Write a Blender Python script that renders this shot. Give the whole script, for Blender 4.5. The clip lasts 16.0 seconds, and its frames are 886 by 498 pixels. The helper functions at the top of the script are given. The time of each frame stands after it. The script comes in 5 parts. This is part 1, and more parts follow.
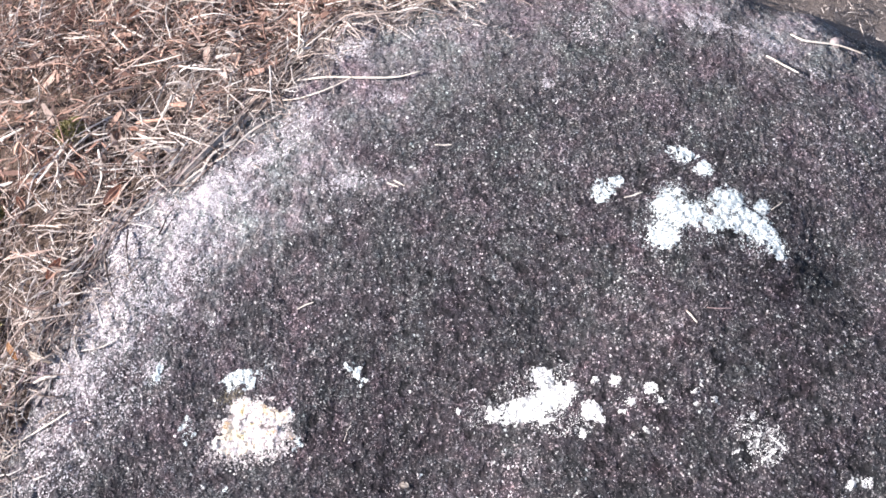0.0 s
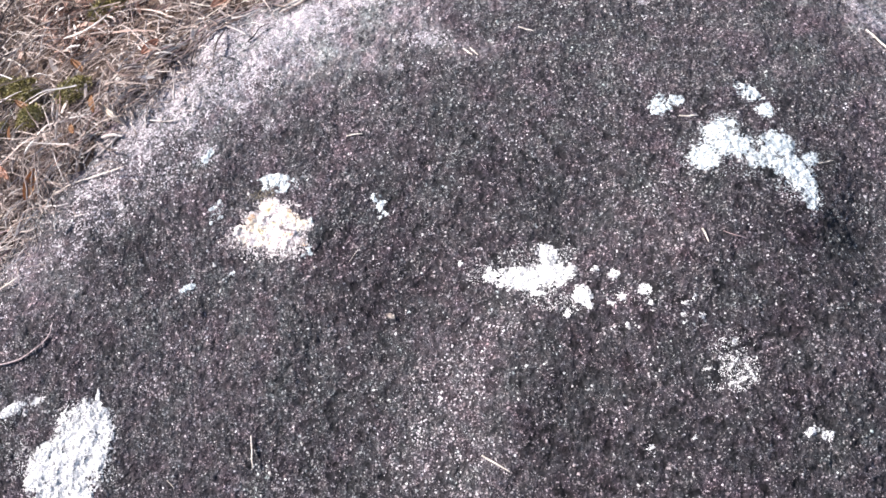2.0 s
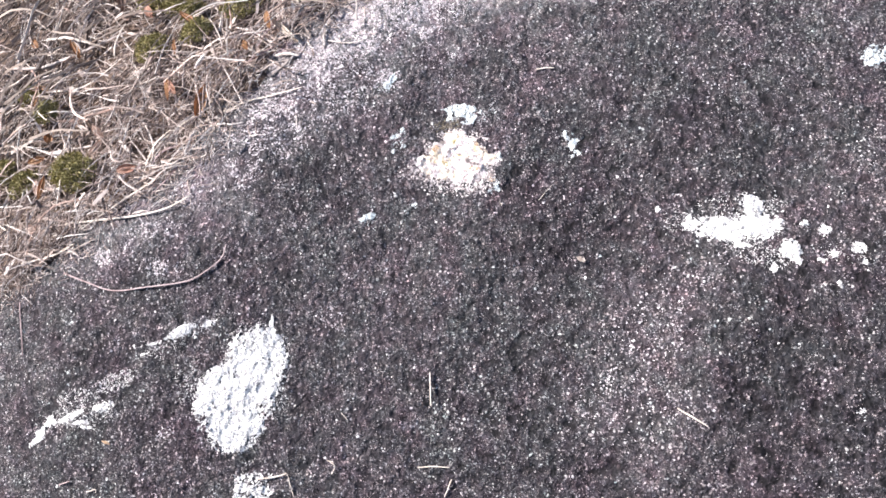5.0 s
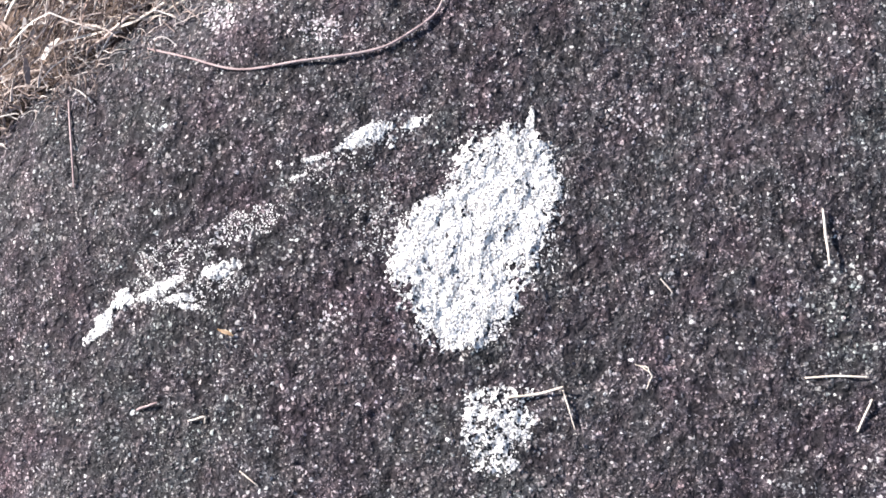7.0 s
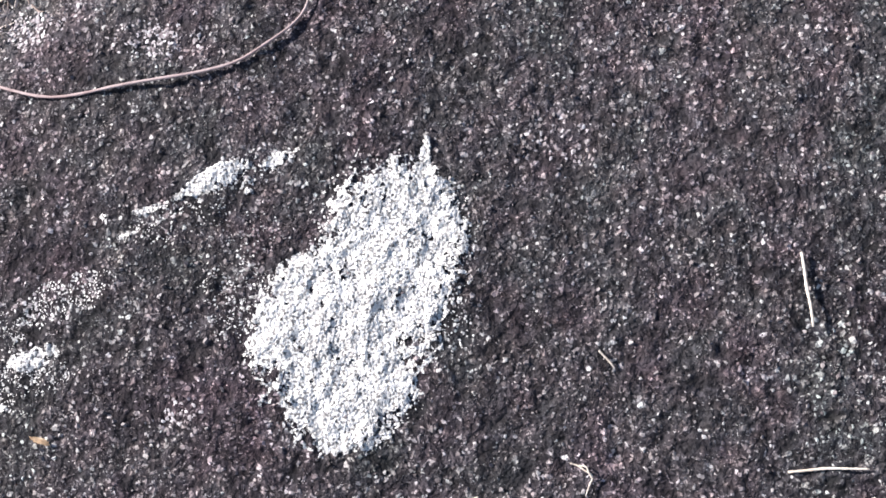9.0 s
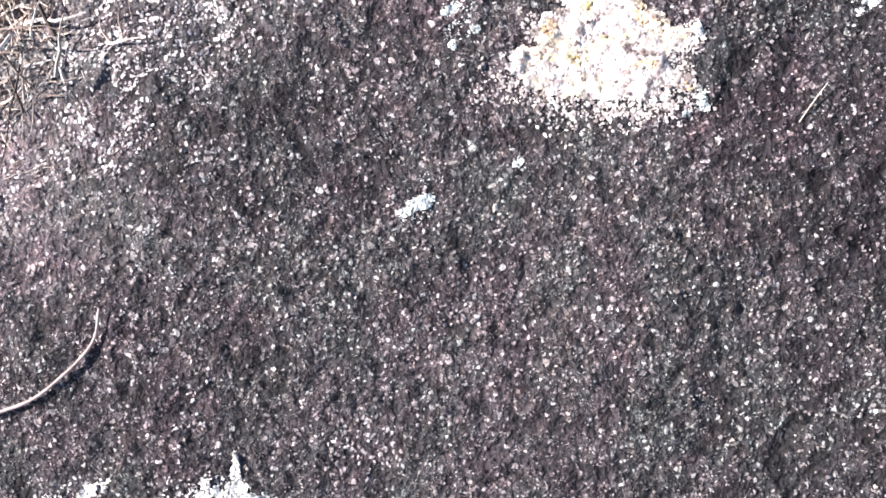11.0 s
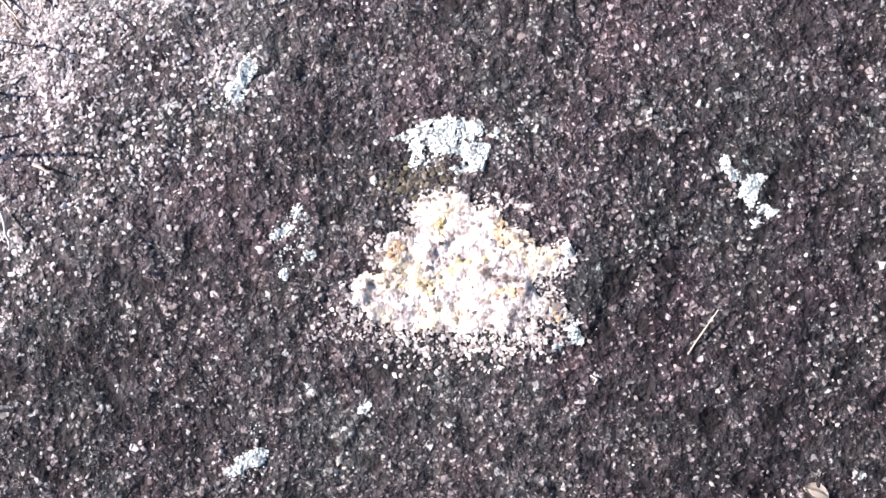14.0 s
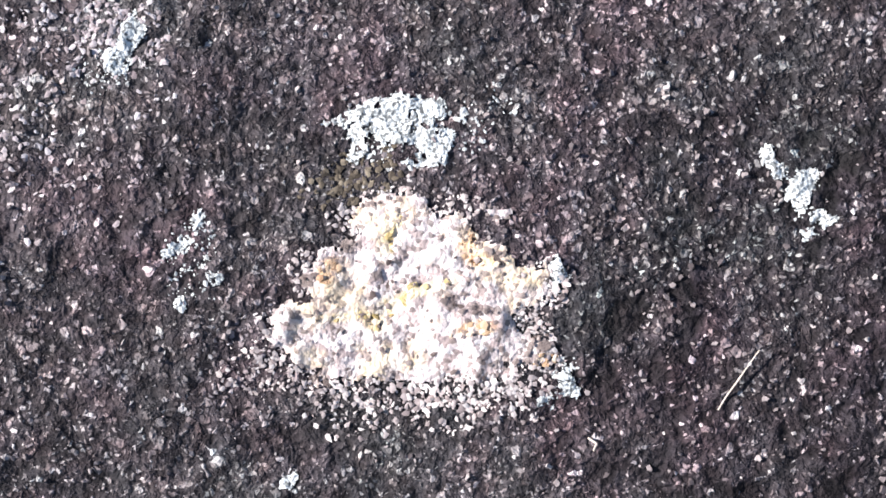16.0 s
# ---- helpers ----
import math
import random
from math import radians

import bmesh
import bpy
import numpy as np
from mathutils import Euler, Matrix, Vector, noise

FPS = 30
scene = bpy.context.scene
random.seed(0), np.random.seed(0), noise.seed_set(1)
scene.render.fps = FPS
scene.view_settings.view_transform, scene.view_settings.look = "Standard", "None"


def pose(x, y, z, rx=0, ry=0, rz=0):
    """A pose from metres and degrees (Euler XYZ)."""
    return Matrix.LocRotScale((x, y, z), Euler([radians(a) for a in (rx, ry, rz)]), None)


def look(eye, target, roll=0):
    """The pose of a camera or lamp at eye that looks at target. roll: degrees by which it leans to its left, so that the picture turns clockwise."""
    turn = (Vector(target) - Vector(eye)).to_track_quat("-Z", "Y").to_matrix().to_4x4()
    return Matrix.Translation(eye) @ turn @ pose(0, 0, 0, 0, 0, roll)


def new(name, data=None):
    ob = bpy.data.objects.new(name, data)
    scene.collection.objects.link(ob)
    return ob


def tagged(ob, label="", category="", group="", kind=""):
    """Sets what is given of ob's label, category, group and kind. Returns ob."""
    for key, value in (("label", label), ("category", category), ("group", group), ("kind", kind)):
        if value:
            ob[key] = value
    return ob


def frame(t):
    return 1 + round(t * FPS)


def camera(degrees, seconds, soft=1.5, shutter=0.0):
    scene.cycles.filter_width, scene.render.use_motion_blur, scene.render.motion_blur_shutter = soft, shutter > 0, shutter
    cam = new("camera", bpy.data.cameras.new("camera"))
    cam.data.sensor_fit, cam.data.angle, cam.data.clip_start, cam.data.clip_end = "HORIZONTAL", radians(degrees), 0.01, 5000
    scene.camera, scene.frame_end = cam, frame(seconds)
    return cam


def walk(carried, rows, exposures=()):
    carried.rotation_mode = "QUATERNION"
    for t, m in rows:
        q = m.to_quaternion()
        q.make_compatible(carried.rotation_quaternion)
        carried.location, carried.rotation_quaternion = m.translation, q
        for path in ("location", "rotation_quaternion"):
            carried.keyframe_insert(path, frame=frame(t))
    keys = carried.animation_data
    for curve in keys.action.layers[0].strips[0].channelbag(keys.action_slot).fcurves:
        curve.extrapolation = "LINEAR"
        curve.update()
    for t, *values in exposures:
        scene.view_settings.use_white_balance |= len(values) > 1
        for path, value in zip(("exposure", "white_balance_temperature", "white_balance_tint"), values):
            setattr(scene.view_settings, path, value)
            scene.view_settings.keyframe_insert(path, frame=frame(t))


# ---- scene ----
cam = camera(47.96, 16.0, soft=1.65)
PATH = [
    (0.0, pose(0.3038, -0.4249, 1.5228, 21.351, 7.052, -20.296)),
    (0.5, pose(0.3259, -0.4897, 1.5276, 23.987, 7.639, -14.151)),
    (1.0, pose(0.3644, -0.6164, 1.5049, 24.964, 7.133, -7.962)),
    (1.5, pose(0.4052, -0.6833, 1.4742, 25.433, 7.207, -3.749)),
    (2.0, pose(0.4066, -0.7261, 1.4548, 25.212, 7.633, -1.958)),
    (2.5, pose(0.4023, -0.7402, 1.4550, 24.977, 7.547, -1.346)),
    (3.0, pose(0.4083, -0.7419, 1.4609, 25.159, 7.265, -0.849)),
    (3.5, pose(0.4142, -0.7421, 1.4666, 25.321, 6.996, -0.412)),
    (4.0, pose(0.3841, -0.7290, 1.4923, 24.879, 6.550, 0.051)),
    (4.5, pose(0.2966, -0.7137, 1.5075, 24.469, 6.866, 0.867)),
    (5.0, pose(0.1160, -0.7129, 1.4334, 22.602, 6.735, 1.536)),
    (5.2, pose(0.0489, -0.7255, 1.3929, 21.449, 6.735, 1.685)),
    (7.3, pose(-0.3659, -0.6677, 0.6575, 23.982, 4.588, 1.825)),
    (7.5, pose(-0.3736, -0.6483, 0.6182, 23.817, 4.407, 1.559)),
    (8.0, pose(-0.3712, -0.6023, 0.5704, 22.582, 3.821, 0.675)),
    (8.5, pose(-0.3378, -0.5956, 0.5631, 23.505, 3.801, -0.117)),
    (9.0, pose(-0.2960, -0.5656, 0.5731, 23.734, 3.960, -1.011)),
    (9.2, pose(-0.2782, -0.5525, 0.5779, 24.069, 4.131, -1.312)),
    (11.3, pose(-0.1504, -0.1953, 0.6924, 10.753, 2.326, -7.984)),
    (11.5, pose(-0.1385, -0.1765, 0.6960, 10.971, 2.418, -8.102)),
    (12.0, pose(-0.1107, -0.1231, 0.7080, 11.193, 2.531, -8.299)),
    (12.5, pose(-0.0883, -0.0894, 0.7153, 12.512, 2.577, -8.492)),
    (13.0, pose(-0.0645, -0.0672, 0.7125, 11.912, 2.745, -8.722)),
    (13.5, pose(-0.0562, -0.0803, 0.6722, 11.918, 2.619, -8.917)),
    (14.0, pose(-0.0450, -0.0778, 0.6147, 11.466, 2.753, -8.992)),
    (14.5, pose(-0.0372, -0.0736, 0.5661, 11.779, 2.775, -9.048)),
    (15.0, pose(-0.0316, -0.0593, 0.5216, 11.729, 2.721, -9.024)),
    (15.5, pose(-0.0283, -0.0487, 0.4908, 11.593, 2.608, -9.096)),
    (16.0, pose(-0.0240, -0.0399, 0.4687, 11.256, 2.600, -9.123)),
]
walk(cam, PATH, [(0.0, 1.32, 6150, 15.5), (0.5, 1.21, 6100, 17), (1.0, 1.16, 6100, 17), (1.5, 1.17, 6100, 17), (2.0, 1.27, 6150, 16.5), (3.0, 1.40, 6150, 16.5), (5.2, 1.36, 6200, 16), (7.3, 1.17, 6200, 15), (9.2, 0.95, 6200, 15), (11.3, 1.53, 6400, 15), (12.5, 1.36, 6400, 17), (14.0, 1.2, 6350, 17.5), (16.0, 0.96, 6300, 17.0)])

# ---- daylight: clear sky, sun low on the left of the boulder ----
SUN_WAY = Vector((-0.86, 0.25, 0.60)).normalized()
world = bpy.data.worlds.new("sky")
scene.world = world
world.use_nodes = True
wn = world.node_tree
sky = wn.nodes.new("ShaderNodeTexSky")
sky.sky_type, sky.sun_disc = "NISHITA", False
sky.sun_elevation = math.asin(SUN_WAY.z)
sky.sun_rotation = math.atan2(SUN_WAY.x, SUN_WAY.y)
wn.links.new(sky.outputs[0], wn.nodes["Background"].inputs[0])
wn.nodes["Background"].inputs[1].default_value = 0.065
sun = new("sun", bpy.data.lights.new("sun", "SUN"))
sun.data.energy, sun.data.angle, sun.data.color = 5.0, radians(0.5), (1.0, 0.95, 0.88)
sun.matrix_world = look(SUN_WAY * 5, (0, 0, 0))


# ---- materials ----
class Nodes:
    def __init__(self, name, rough=0.85, spec=0.3):
        self.m = bpy.data.materials.new(name)
        self.m.use_nodes = True
        self.t = self.m.node_tree
        self.b = self.t.nodes["Principled BSDF"]
        self.b.inputs["Roughness"].default_value = rough
        self.b.inputs["Specular IOR Level"].default_value = spec
        self.co = self.t.nodes.new("ShaderNodeTexCoord").outputs["Object"]

    def put(self, socket, value):
        if isinstance(value, bpy.types.NodeSocket):
            self.t.links.new(value, socket)
        elif isinstance(value, tuple) and len(value) == 3 and socket.type == "RGBA":
            socket.default_value = (*value, 1)
        else:
            socket.default_value = value

    def noise(self, scale, detail=3, rough=0.6, vector=None):
        n = self.t.nodes.new("ShaderNodeTexNoise")
        self.put(n.inputs["Vector"], vector or self.co)
        n.inputs["Scale"].default_value, n.inputs["Detail"].default_value, n.inputs["Roughness"].default_value = scale, detail, rough
        return n.outputs[0]

    def warp(self, vector, scale, amount):
        n = self.t.nodes.new("ShaderNodeTexNoise")
        self.put(n.inputs["Vector"], vector)
        n.inputs["Scale"].default_value, n.inputs["Detail"].default_value = scale, 2
        a, b = self.t.nodes.new("ShaderNodeVectorMath"), self.t.nodes.new("ShaderNodeVectorMath")
        a.operation, b.operation = "SUBTRACT", "MULTIPLY_ADD"
        self.t.links.new(n.outputs["Color"], a.inputs[0])
        a.inputs[1].default_value = (0.5, 0.5, 0.5)
        self.t.links.new(a.outputs[0], b.inputs[0])
        b.inputs[1].default_value = (amount * 2, amount * 2, amount * 2)
        self.put(b.inputs[2], vector)
        return b.outputs[0]

    def stored(self, name):
        n = self.t.nodes.new("ShaderNodeAttribute")
        n.attribute_name = name
        return n.outputs["Fac"]

    def away(self, x, y):
        n = self.t.nodes.new("ShaderNodeVectorMath")
        n.operation = "DISTANCE"
        self.t.links.new(self.co, n.inputs[0])
        n.inputs[1].default_value = (x, y, 0)
        return n.outputs["Value"]

    def cells(self, scale, vector=None):
        n = self.t.nodes.new("ShaderNodeTexVoronoi")
        self.put(n.inputs["Vector"], vector or self.co)
        n.inputs["Scale"].default_value = scale
        s = self.t.nodes.new("ShaderNodeSeparateColor")
        self.t.links.new(n.outputs["Color"], s.inputs[0])
        return n.outputs["Distance"], s.outputs[0], s.outputs[1], s.outputs[2]

    def math(self, op, a, b=0.0, c=0.0, clamp=False):
        n = self.t.nodes.new("ShaderNodeMath")
        n.operation, n.use_clamp = op, clamp
        for s, v in zip(n.inputs, (a, b, c)):
            self.put(s, v)
        return n.outputs[0]

    def span(self, v, a, b, c=0.0, d=1.0):
        n = self.t.nodes.new("ShaderNodeMapRange")
        for s, x in zip(n.inputs, (v, a, b, c, d)):
            self.put(s, x)
        return n.outputs[0]

    def mix(self, f, a, b):
        n = self.t.nodes.new("ShaderNodeMix")
        n.data_type = "RGBA"
        self.put(n.inputs[0], f)
        self.put(n.inputs[6], a)
        self.put(n.inputs[7], b)
        return n.outputs[2]

    def tint(self, a, b):
        n = self.t.nodes.new("ShaderNodeMix")
        n.data_type, n.blend_type = "RGBA", "MULTIPLY"
        n.inputs[0].default_value = 1.0
        self.put(n.inputs[6], a)
        self.put(n.inputs[7], b)
        return n.outputs[2]

    def ramp(self, f, *stops):
        n = self.t.nodes.new("ShaderNodeValToRGB")
        e = n.color_ramp.elements
        while len(e) < len(stops):
            e.new(0.5)
        for k, (p, c) in zip(e, stops):
            k.position, k.color = p, (*c, 1)
        self.t.links.new(f, n.inputs[0])
        return n.outputs[0]

    def island(self):
        a = self.t.nodes.new("ShaderNodeNewGeometry").outputs["Random Per Island"]
        return self.math("FRACT", self.math("ADD", a, self.t.nodes.new("ShaderNodeObjectInfo").outputs["Random"]))

    def bump(self, height, distance, strength=1.0):
        n = self.t.nodes.new("ShaderNodeBump")
        n.inputs["Strength"].default_value, n.inputs["Distance"].default_value = strength, distance
        self.t.links.new(height, n.inputs["Height"])
        self.t.links.new(n.outputs[0], self.b.inputs["Normal"])

    def done(self, colour, rough=None):
        self.put(self.b.inputs["Base Color"], colour)
        if rough is not None:
            self.put(self.b.inputs["Roughness"], rough)
        return self.m


def rock_material():
    n = Nodes("granite_with_dark_lichen_film", 0.9, 0.15)
    bent = n.warp(n.warp(n.co, 130, 0.003), 420, 0.0016)
    d0, r0, g0, b0 = n.cells(120, n.warp(n.co, 160, 0.003))
    d1, r1, g1, b1 = n.cells(190, bent)
    d2, r2, g2, b2 = n.cells(330, bent)
    d3, r3, g3, b3 = n.cells(640, bent)
    broad, mid, blot, clump = n.noise(3.1, 4), n.noise(15, 4), n.noise(44, 3), n.noise(90, 3)
    grit = n.noise(230, 4, 0.65)
    # the dark film: a smooth matrix, mottled in violet, brown and grey
    film = n.ramp(grit, (0.32, (0.010, 0.0082, 0.0104)), (0.48, (0.028, 0.0233, 0.0280)), (0.62, (0.068, 0.0575, 0.067)), (0.74, (0.18, 0.155, 0.168)))
    film = n.mix(n.span(broad, 0.4, 0.62, 0.0, 0.55), film, n.mix(grit, (0.009, 0.0092, 0.0096), (0.078, 0.0765, 0.078)))
    film = n.mix(n.span(mid, 0.48, 0.72, 0.0, 0.5), film, n.mix(grit, (0.014, 0.0108, 0.0132), (0.125, 0.102, 0.115)))
    film = n.mix(n.span(blot, 0.55, 0.63, 0.0, 0.95), film, n.mix(g2, (0.007, 0.0066, 0.0074), (0.016, 0.0150, 0.0160)))
    # lichen-black blotches carry few bright grains
    amount = n.math("ADD", n.span(mid, 0.3, 0.7, -0.13, 0.17), n.span(broad, 0.35, 0.65, 0.05, -0.04))
    amount = n.math("ADD", amount, n.span(clump, 0.35, 0.65, -0.13, 0.13))
    amount = n.math("SUBTRACT", amount, n.span(blot, 0.54, 0.64, 0.0, 0.42))
    # the film grows lighter and grainier outward from one point
    lightness = n.span(n.math("ADD", n.away(0.45, -0.36), n.span(broad, 0.3, 0.7, -0.2, 0.2)), 0.15, 0.9)
    # stored zones: film thickness, with ridge sunlight and slope shade put into the colour
    zone = n.stored("bare_and_lit_rock")
    thick = n.stored("thick_and_shaded_film")
    lightness = n.math("ADD", lightness, zone, clamp=True)
    lightness = n.math("SUBTRACT", lightness, thick, clamp=True)
    amount = n.math("ADD", amount, n.span(lightness, 0, 1, -0.08, 0.13))
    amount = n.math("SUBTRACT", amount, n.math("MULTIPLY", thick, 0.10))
    film = n.mix(n.math("MULTIPLY", lightness, 0.5), film, n.mix(n.span(grit, 0.3, 0.7), (0.020, 0.0175, 0.0195), (0.135, 0.120, 0.128)))
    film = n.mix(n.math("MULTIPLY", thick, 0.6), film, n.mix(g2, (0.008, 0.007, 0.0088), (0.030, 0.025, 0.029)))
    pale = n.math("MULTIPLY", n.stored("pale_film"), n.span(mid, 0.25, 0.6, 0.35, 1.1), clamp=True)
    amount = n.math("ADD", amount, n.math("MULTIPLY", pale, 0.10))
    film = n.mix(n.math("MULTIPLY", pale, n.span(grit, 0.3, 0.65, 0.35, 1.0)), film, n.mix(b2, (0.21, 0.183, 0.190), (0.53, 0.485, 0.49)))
    # bright grains of three sizes, each with its own outline
    def grains(r, d, g, level, small, large):
        size = n.span(g, 0, 1, small, large)
        return n.math("MULTIPLY", n.span(n.math("ADD", r, amount), level, level + 0.05), n.span(n.math("SUBTRACT", size, d), 0.0, 0.09))
    big, small, tiny = grains(r1, d1, g1, 0.66, 0.22, 0.52), grains(r2, d2, g2, 0.62, 0.28, 0.56), grains(r3, d3, g3, 0.68, 0.30, 0.60)
    tone = n.ramp(b1, (0.0, (0.14, 0.114, 0.117)), (0.45, (0.32, 0.278, 0.28)), (0.85, (0.50, 0.458, 0.453)), (1.0, (0.78, 0.75, 0.73)))
    tone2 = n.ramp(b2, (0.0, (0.10, 0.083, 0.087)), (0.5, (0.28, 0.243, 0.247)), (0.86, (0.48, 0.44, 0.44)), (1.0, (0.72, 0.68, 0.67)))
    tone3 = n.ramp(b3, (0.0, (0.07, 0.058, 0.062)), (0.6, (0.22, 0.19, 0.195)), (1.0, (0.60, 0.55, 0.55)))
    colour = n.mix(n.math("MULTIPLY", tiny, 0.55), film, tone3)
    colour = n.mix(small, colour, tone2)
    colour = n.mix(big, colour, tone)
    # whole crystals differ in tone under the film
    colour = n.tint(colour, n.mix(g0, (0.62, 0.62, 0.63), (1.42, 1.41, 1.40)))
    # brownish, greenish and violet mottling of the film
    colour = n.tint(colour, n.ramp(n.noise(19, 4), (0.30, (0.92, 1.02, 0.97)), (0.46, (0.97, 1.01, 0.98)), (0.56, (1.01, 0.99, 1.0)), (0.70, (1.08, 0.96, 1.0))))
    colour = n.tint(colour, n.ramp(n.noise(75, 3), (0.32, (0.95, 1.0, 1.03)), (0.5, (1.0, 1.0, 1.0)), (0.68, (1.05, 0.99, 0.96))))
    colour = n.tint(colour, n.ramp(n.noise(5.5, 3), (0.34, (0.95, 1.02, 0.99)), (0.48, (0.99, 1.0, 1.0)), (0.66, (1.05, 0.98, 1.01))))
    # grains stand proud of a lumpy matrix
    lump = n.math("MULTIPLY", n.math("SUBTRACT", 1.0, n.math("MULTIPLY", d2, d2)), n.span(g2, 0, 1, 0.2, 0.8))
    relief = n.math("ADD", n.math("MULTIPLY", lump, 0.9), n.math("MULTIPLY", grit, 1.3))
    relief = n.math("ADD", relief, n.math("ADD", n.math("MULTIPLY", big, 0.75), n.math("MULTIPLY", small, 0.45)))
    relief = n.math("ADD", relief, n.math("MULTIPLY", n.math("SUBTRACT", 1.0, n.math("MULTIPLY", d1, d1)), 0.6))
    relief = n.math("ADD", relief, n.math("MULTIPLY", n.math("MULTIPLY", n.math("SUBTRACT", 1.0, n.math("MULTIPLY", d0, d0)), g0), 0.7))
    relief = n.math("MULTIPLY", n.math("MULTIPLY", relief, n.span(pale, 0, 1, 1.0, 0.6)), n.span(blot, 0.52, 0.66, 1.0, 0.6))
    n.bump(relief, 0.0040, 1.0)
    return n.done(colour, n.span(big, 0, 1, 0.85, 0.45))


def speckled(name, stops, rough=0.8, grain=900, depth=0.0006):
    n = Nodes(name, rough, 0.3)
    colour = n.ramp(n.island(), *stops)
    v = n.noise(grain, 3)
    colour = n.mix(n.span(v, 0.3, 0.75, 0.0, 0.5), colour, n.mix(0.65, colour, (0.05, 0.04, 0.035)))
    n.bump(v, depth, 0.8)
    return n.done(colour)


def crust_material(name, light, mid, pit):
    n = Nodes(name, 0.92, 0.2)
    d, r, g, b = n.cells(420, n.warp(n.co, 500, 0.001))
    v, w = n.noise(520, 2), n.noise(70, 3)
    colour = n.mix(r, light, mid)
    colour = n.mix(n.span(n.math("ADD", v, n.span(w, 0.3, 0.7, -0.05, 0.06)), 0.51, 0.57, 0.0, 0.95), colour, pit)
    colour = n.mix(n.span(w, 0.5, 0.75, 0.0, 0.6), colour, mid)
    n.bump(n.math("SUBTRACT", 1.0, n.math("ADD", d, v)), 0.0012, 0.9)
    return n.done(colour)


def scar_material():
    """Broken feldspar, stained by iron in zones stored on the mesh."""
    n = Nodes("broken_feldspar_face", 0.5, 0.4)
    d, r, g, b = n.cells(260, n.warp(n.co, 200, 0.003))
    d2, r2, g2, b2 = n.cells(420)
    colour = n.ramp(r, (0.0, (0.26, 0.21, 0.20)), (0.18, (0.50, 0.41, 0.39)), (0.4, (0.62, 0.55, 0.53)), (0.8, (0.74, 0.68, 0.66)), (1.0, (0.86, 0.82, 0.79)))
    stain = n.noise(38, 3)
    colour = n.mix(n.span(stain, 0.50, 0.64, 0.0, 0.75), colour, (0.82, 0.66, 0.42))
    colour = n.mix(n.span(n.noise(85, 3), 0.55, 0.66, 0.0, 0.6), colour, (0.42, 0.345, 0.34))
    fleck = n.span(n.noise(170, 3), 0.35, 0.6, 0.25, 1.0)
    colour = n.mix(n.math("MULTIPLY", n.stored("yellow"), fleck), colour, n.mix(r, (0.82, 0.66, 0.36), (0.89, 0.80, 0.60)))
    colour = n.mix(n.math("MULTIPLY", n.stored("orange"), fleck), colour, n.mix(r, (0.60, 0.34, 0.17), (0.88, 0.67, 0.42)))
    colour = n.mix(n.math("MULTIPLY", n.stored("smoky"), fleck), colour, n.mix(r, (0.16, 0.12, 0.11), (0.38, 0.31, 0.28)))
    colour = n.mix(n.math("MULTIPLY", n.span(r2, 0.86, 0.9), 0.8), colour, (0.16, 0.13, 0.12))
    n.bump(n.math("SUBTRACT", n.noise(300, 4), n.math("MULTIPLY", d2, 0.3)), 0.0022, 0.8)
    return n.done(colour)


def fibre(name, a, b, dark):
    n = Nodes(name, 0.65, 0.35)
    v, s = n.noise(45, 3), n.noise(500, 2)
    colour = n.mix(n.span(v, 0.35, 0.65), a, b)
    colour = n.mix(n.span(s, 0.55, 0.8, 0.0, 0.7), colour, dark)
    n.bump(s, 0.0005, 0.6)
    return n.done(colour)


ROCK = rock_material()
CHALK_CRUST = crust_material("chalky_white_crust", (0.92, 0.90, 0.86), (0.76, 0.74, 0.70), (0.13, 0.125, 0.12))
BLUISH_CRUST = crust_material("bluish_white_crust", (0.80, 0.85, 0.84), (0.62, 0.68, 0.67), (0.11, 0.12, 0.12))
SCAR_FACE = scar_material()
GRAIN = speckled("quartz_and_feldspar_grain", ((0.0, (0.10, 0.083, 0.085)), (0.6, (0.25, 0.217, 0.217)), (0.92, (0.38, 0.343, 0.335)), (1.0, (0.58, 0.55, 0.53))), 0.5)
CHALK = speckled("chalky_white_lichen", ((0.0, (0.46, 0.46, 0.45)), (0.3, (0.78, 0.76, 0.72)), (1.0, (0.92, 0.90, 0.86))), 0.9, 700)
BLUISH = speckled("bluish_white_lichen", ((0.0, (0.42, 0.45, 0.44)), (0.4, (0.68, 0.73, 0.71)), (1.0, (0.82, 0.86, 0.84))), 0.9, 700)
DUST = speckled("grey_lichen_dust", ((0.0, (0.26, 0.215, 0.22)), (0.5, (0.50, 0.45, 0.455)), (1.0, (0.80, 0.76, 0.76))), 0.9, 700)
FELDSPAR = speckled("fresh_white_feldspar", ((0.0, (0.30, 0.25, 0.24)), (0.35, (0.52, 0.455, 0.435)), (0.75, (0.70, 0.64, 0.61)), (1.0, (0.86, 0.82, 0.78))), 0.45, 350)
ORANGE = speckled("iron_stained_orange_feldspar", ((0.0, (0.54, 0.33, 0.19)), (0.5, (0.82, 0.60, 0.38)), (1.0, (0.90, 0.80, 0.64))), 0.5, 350)
YELLOW = speckled("yellow_stained_feldspar", ((0.0, (0.56, 0.42, 0.16)), (0.5, (0.86, 0.70, 0.36)), (1.0, (0.90, 0.82, 0.62))), 0.5, 350)
SMOKY = speckled("smoky_quartz", ((0.0, (0.13, 0.10, 0.09)), (0.6, (0.28, 0.23, 0.21)), (1.0, (0.45, 0.38, 0.34))), 0.3, 300)
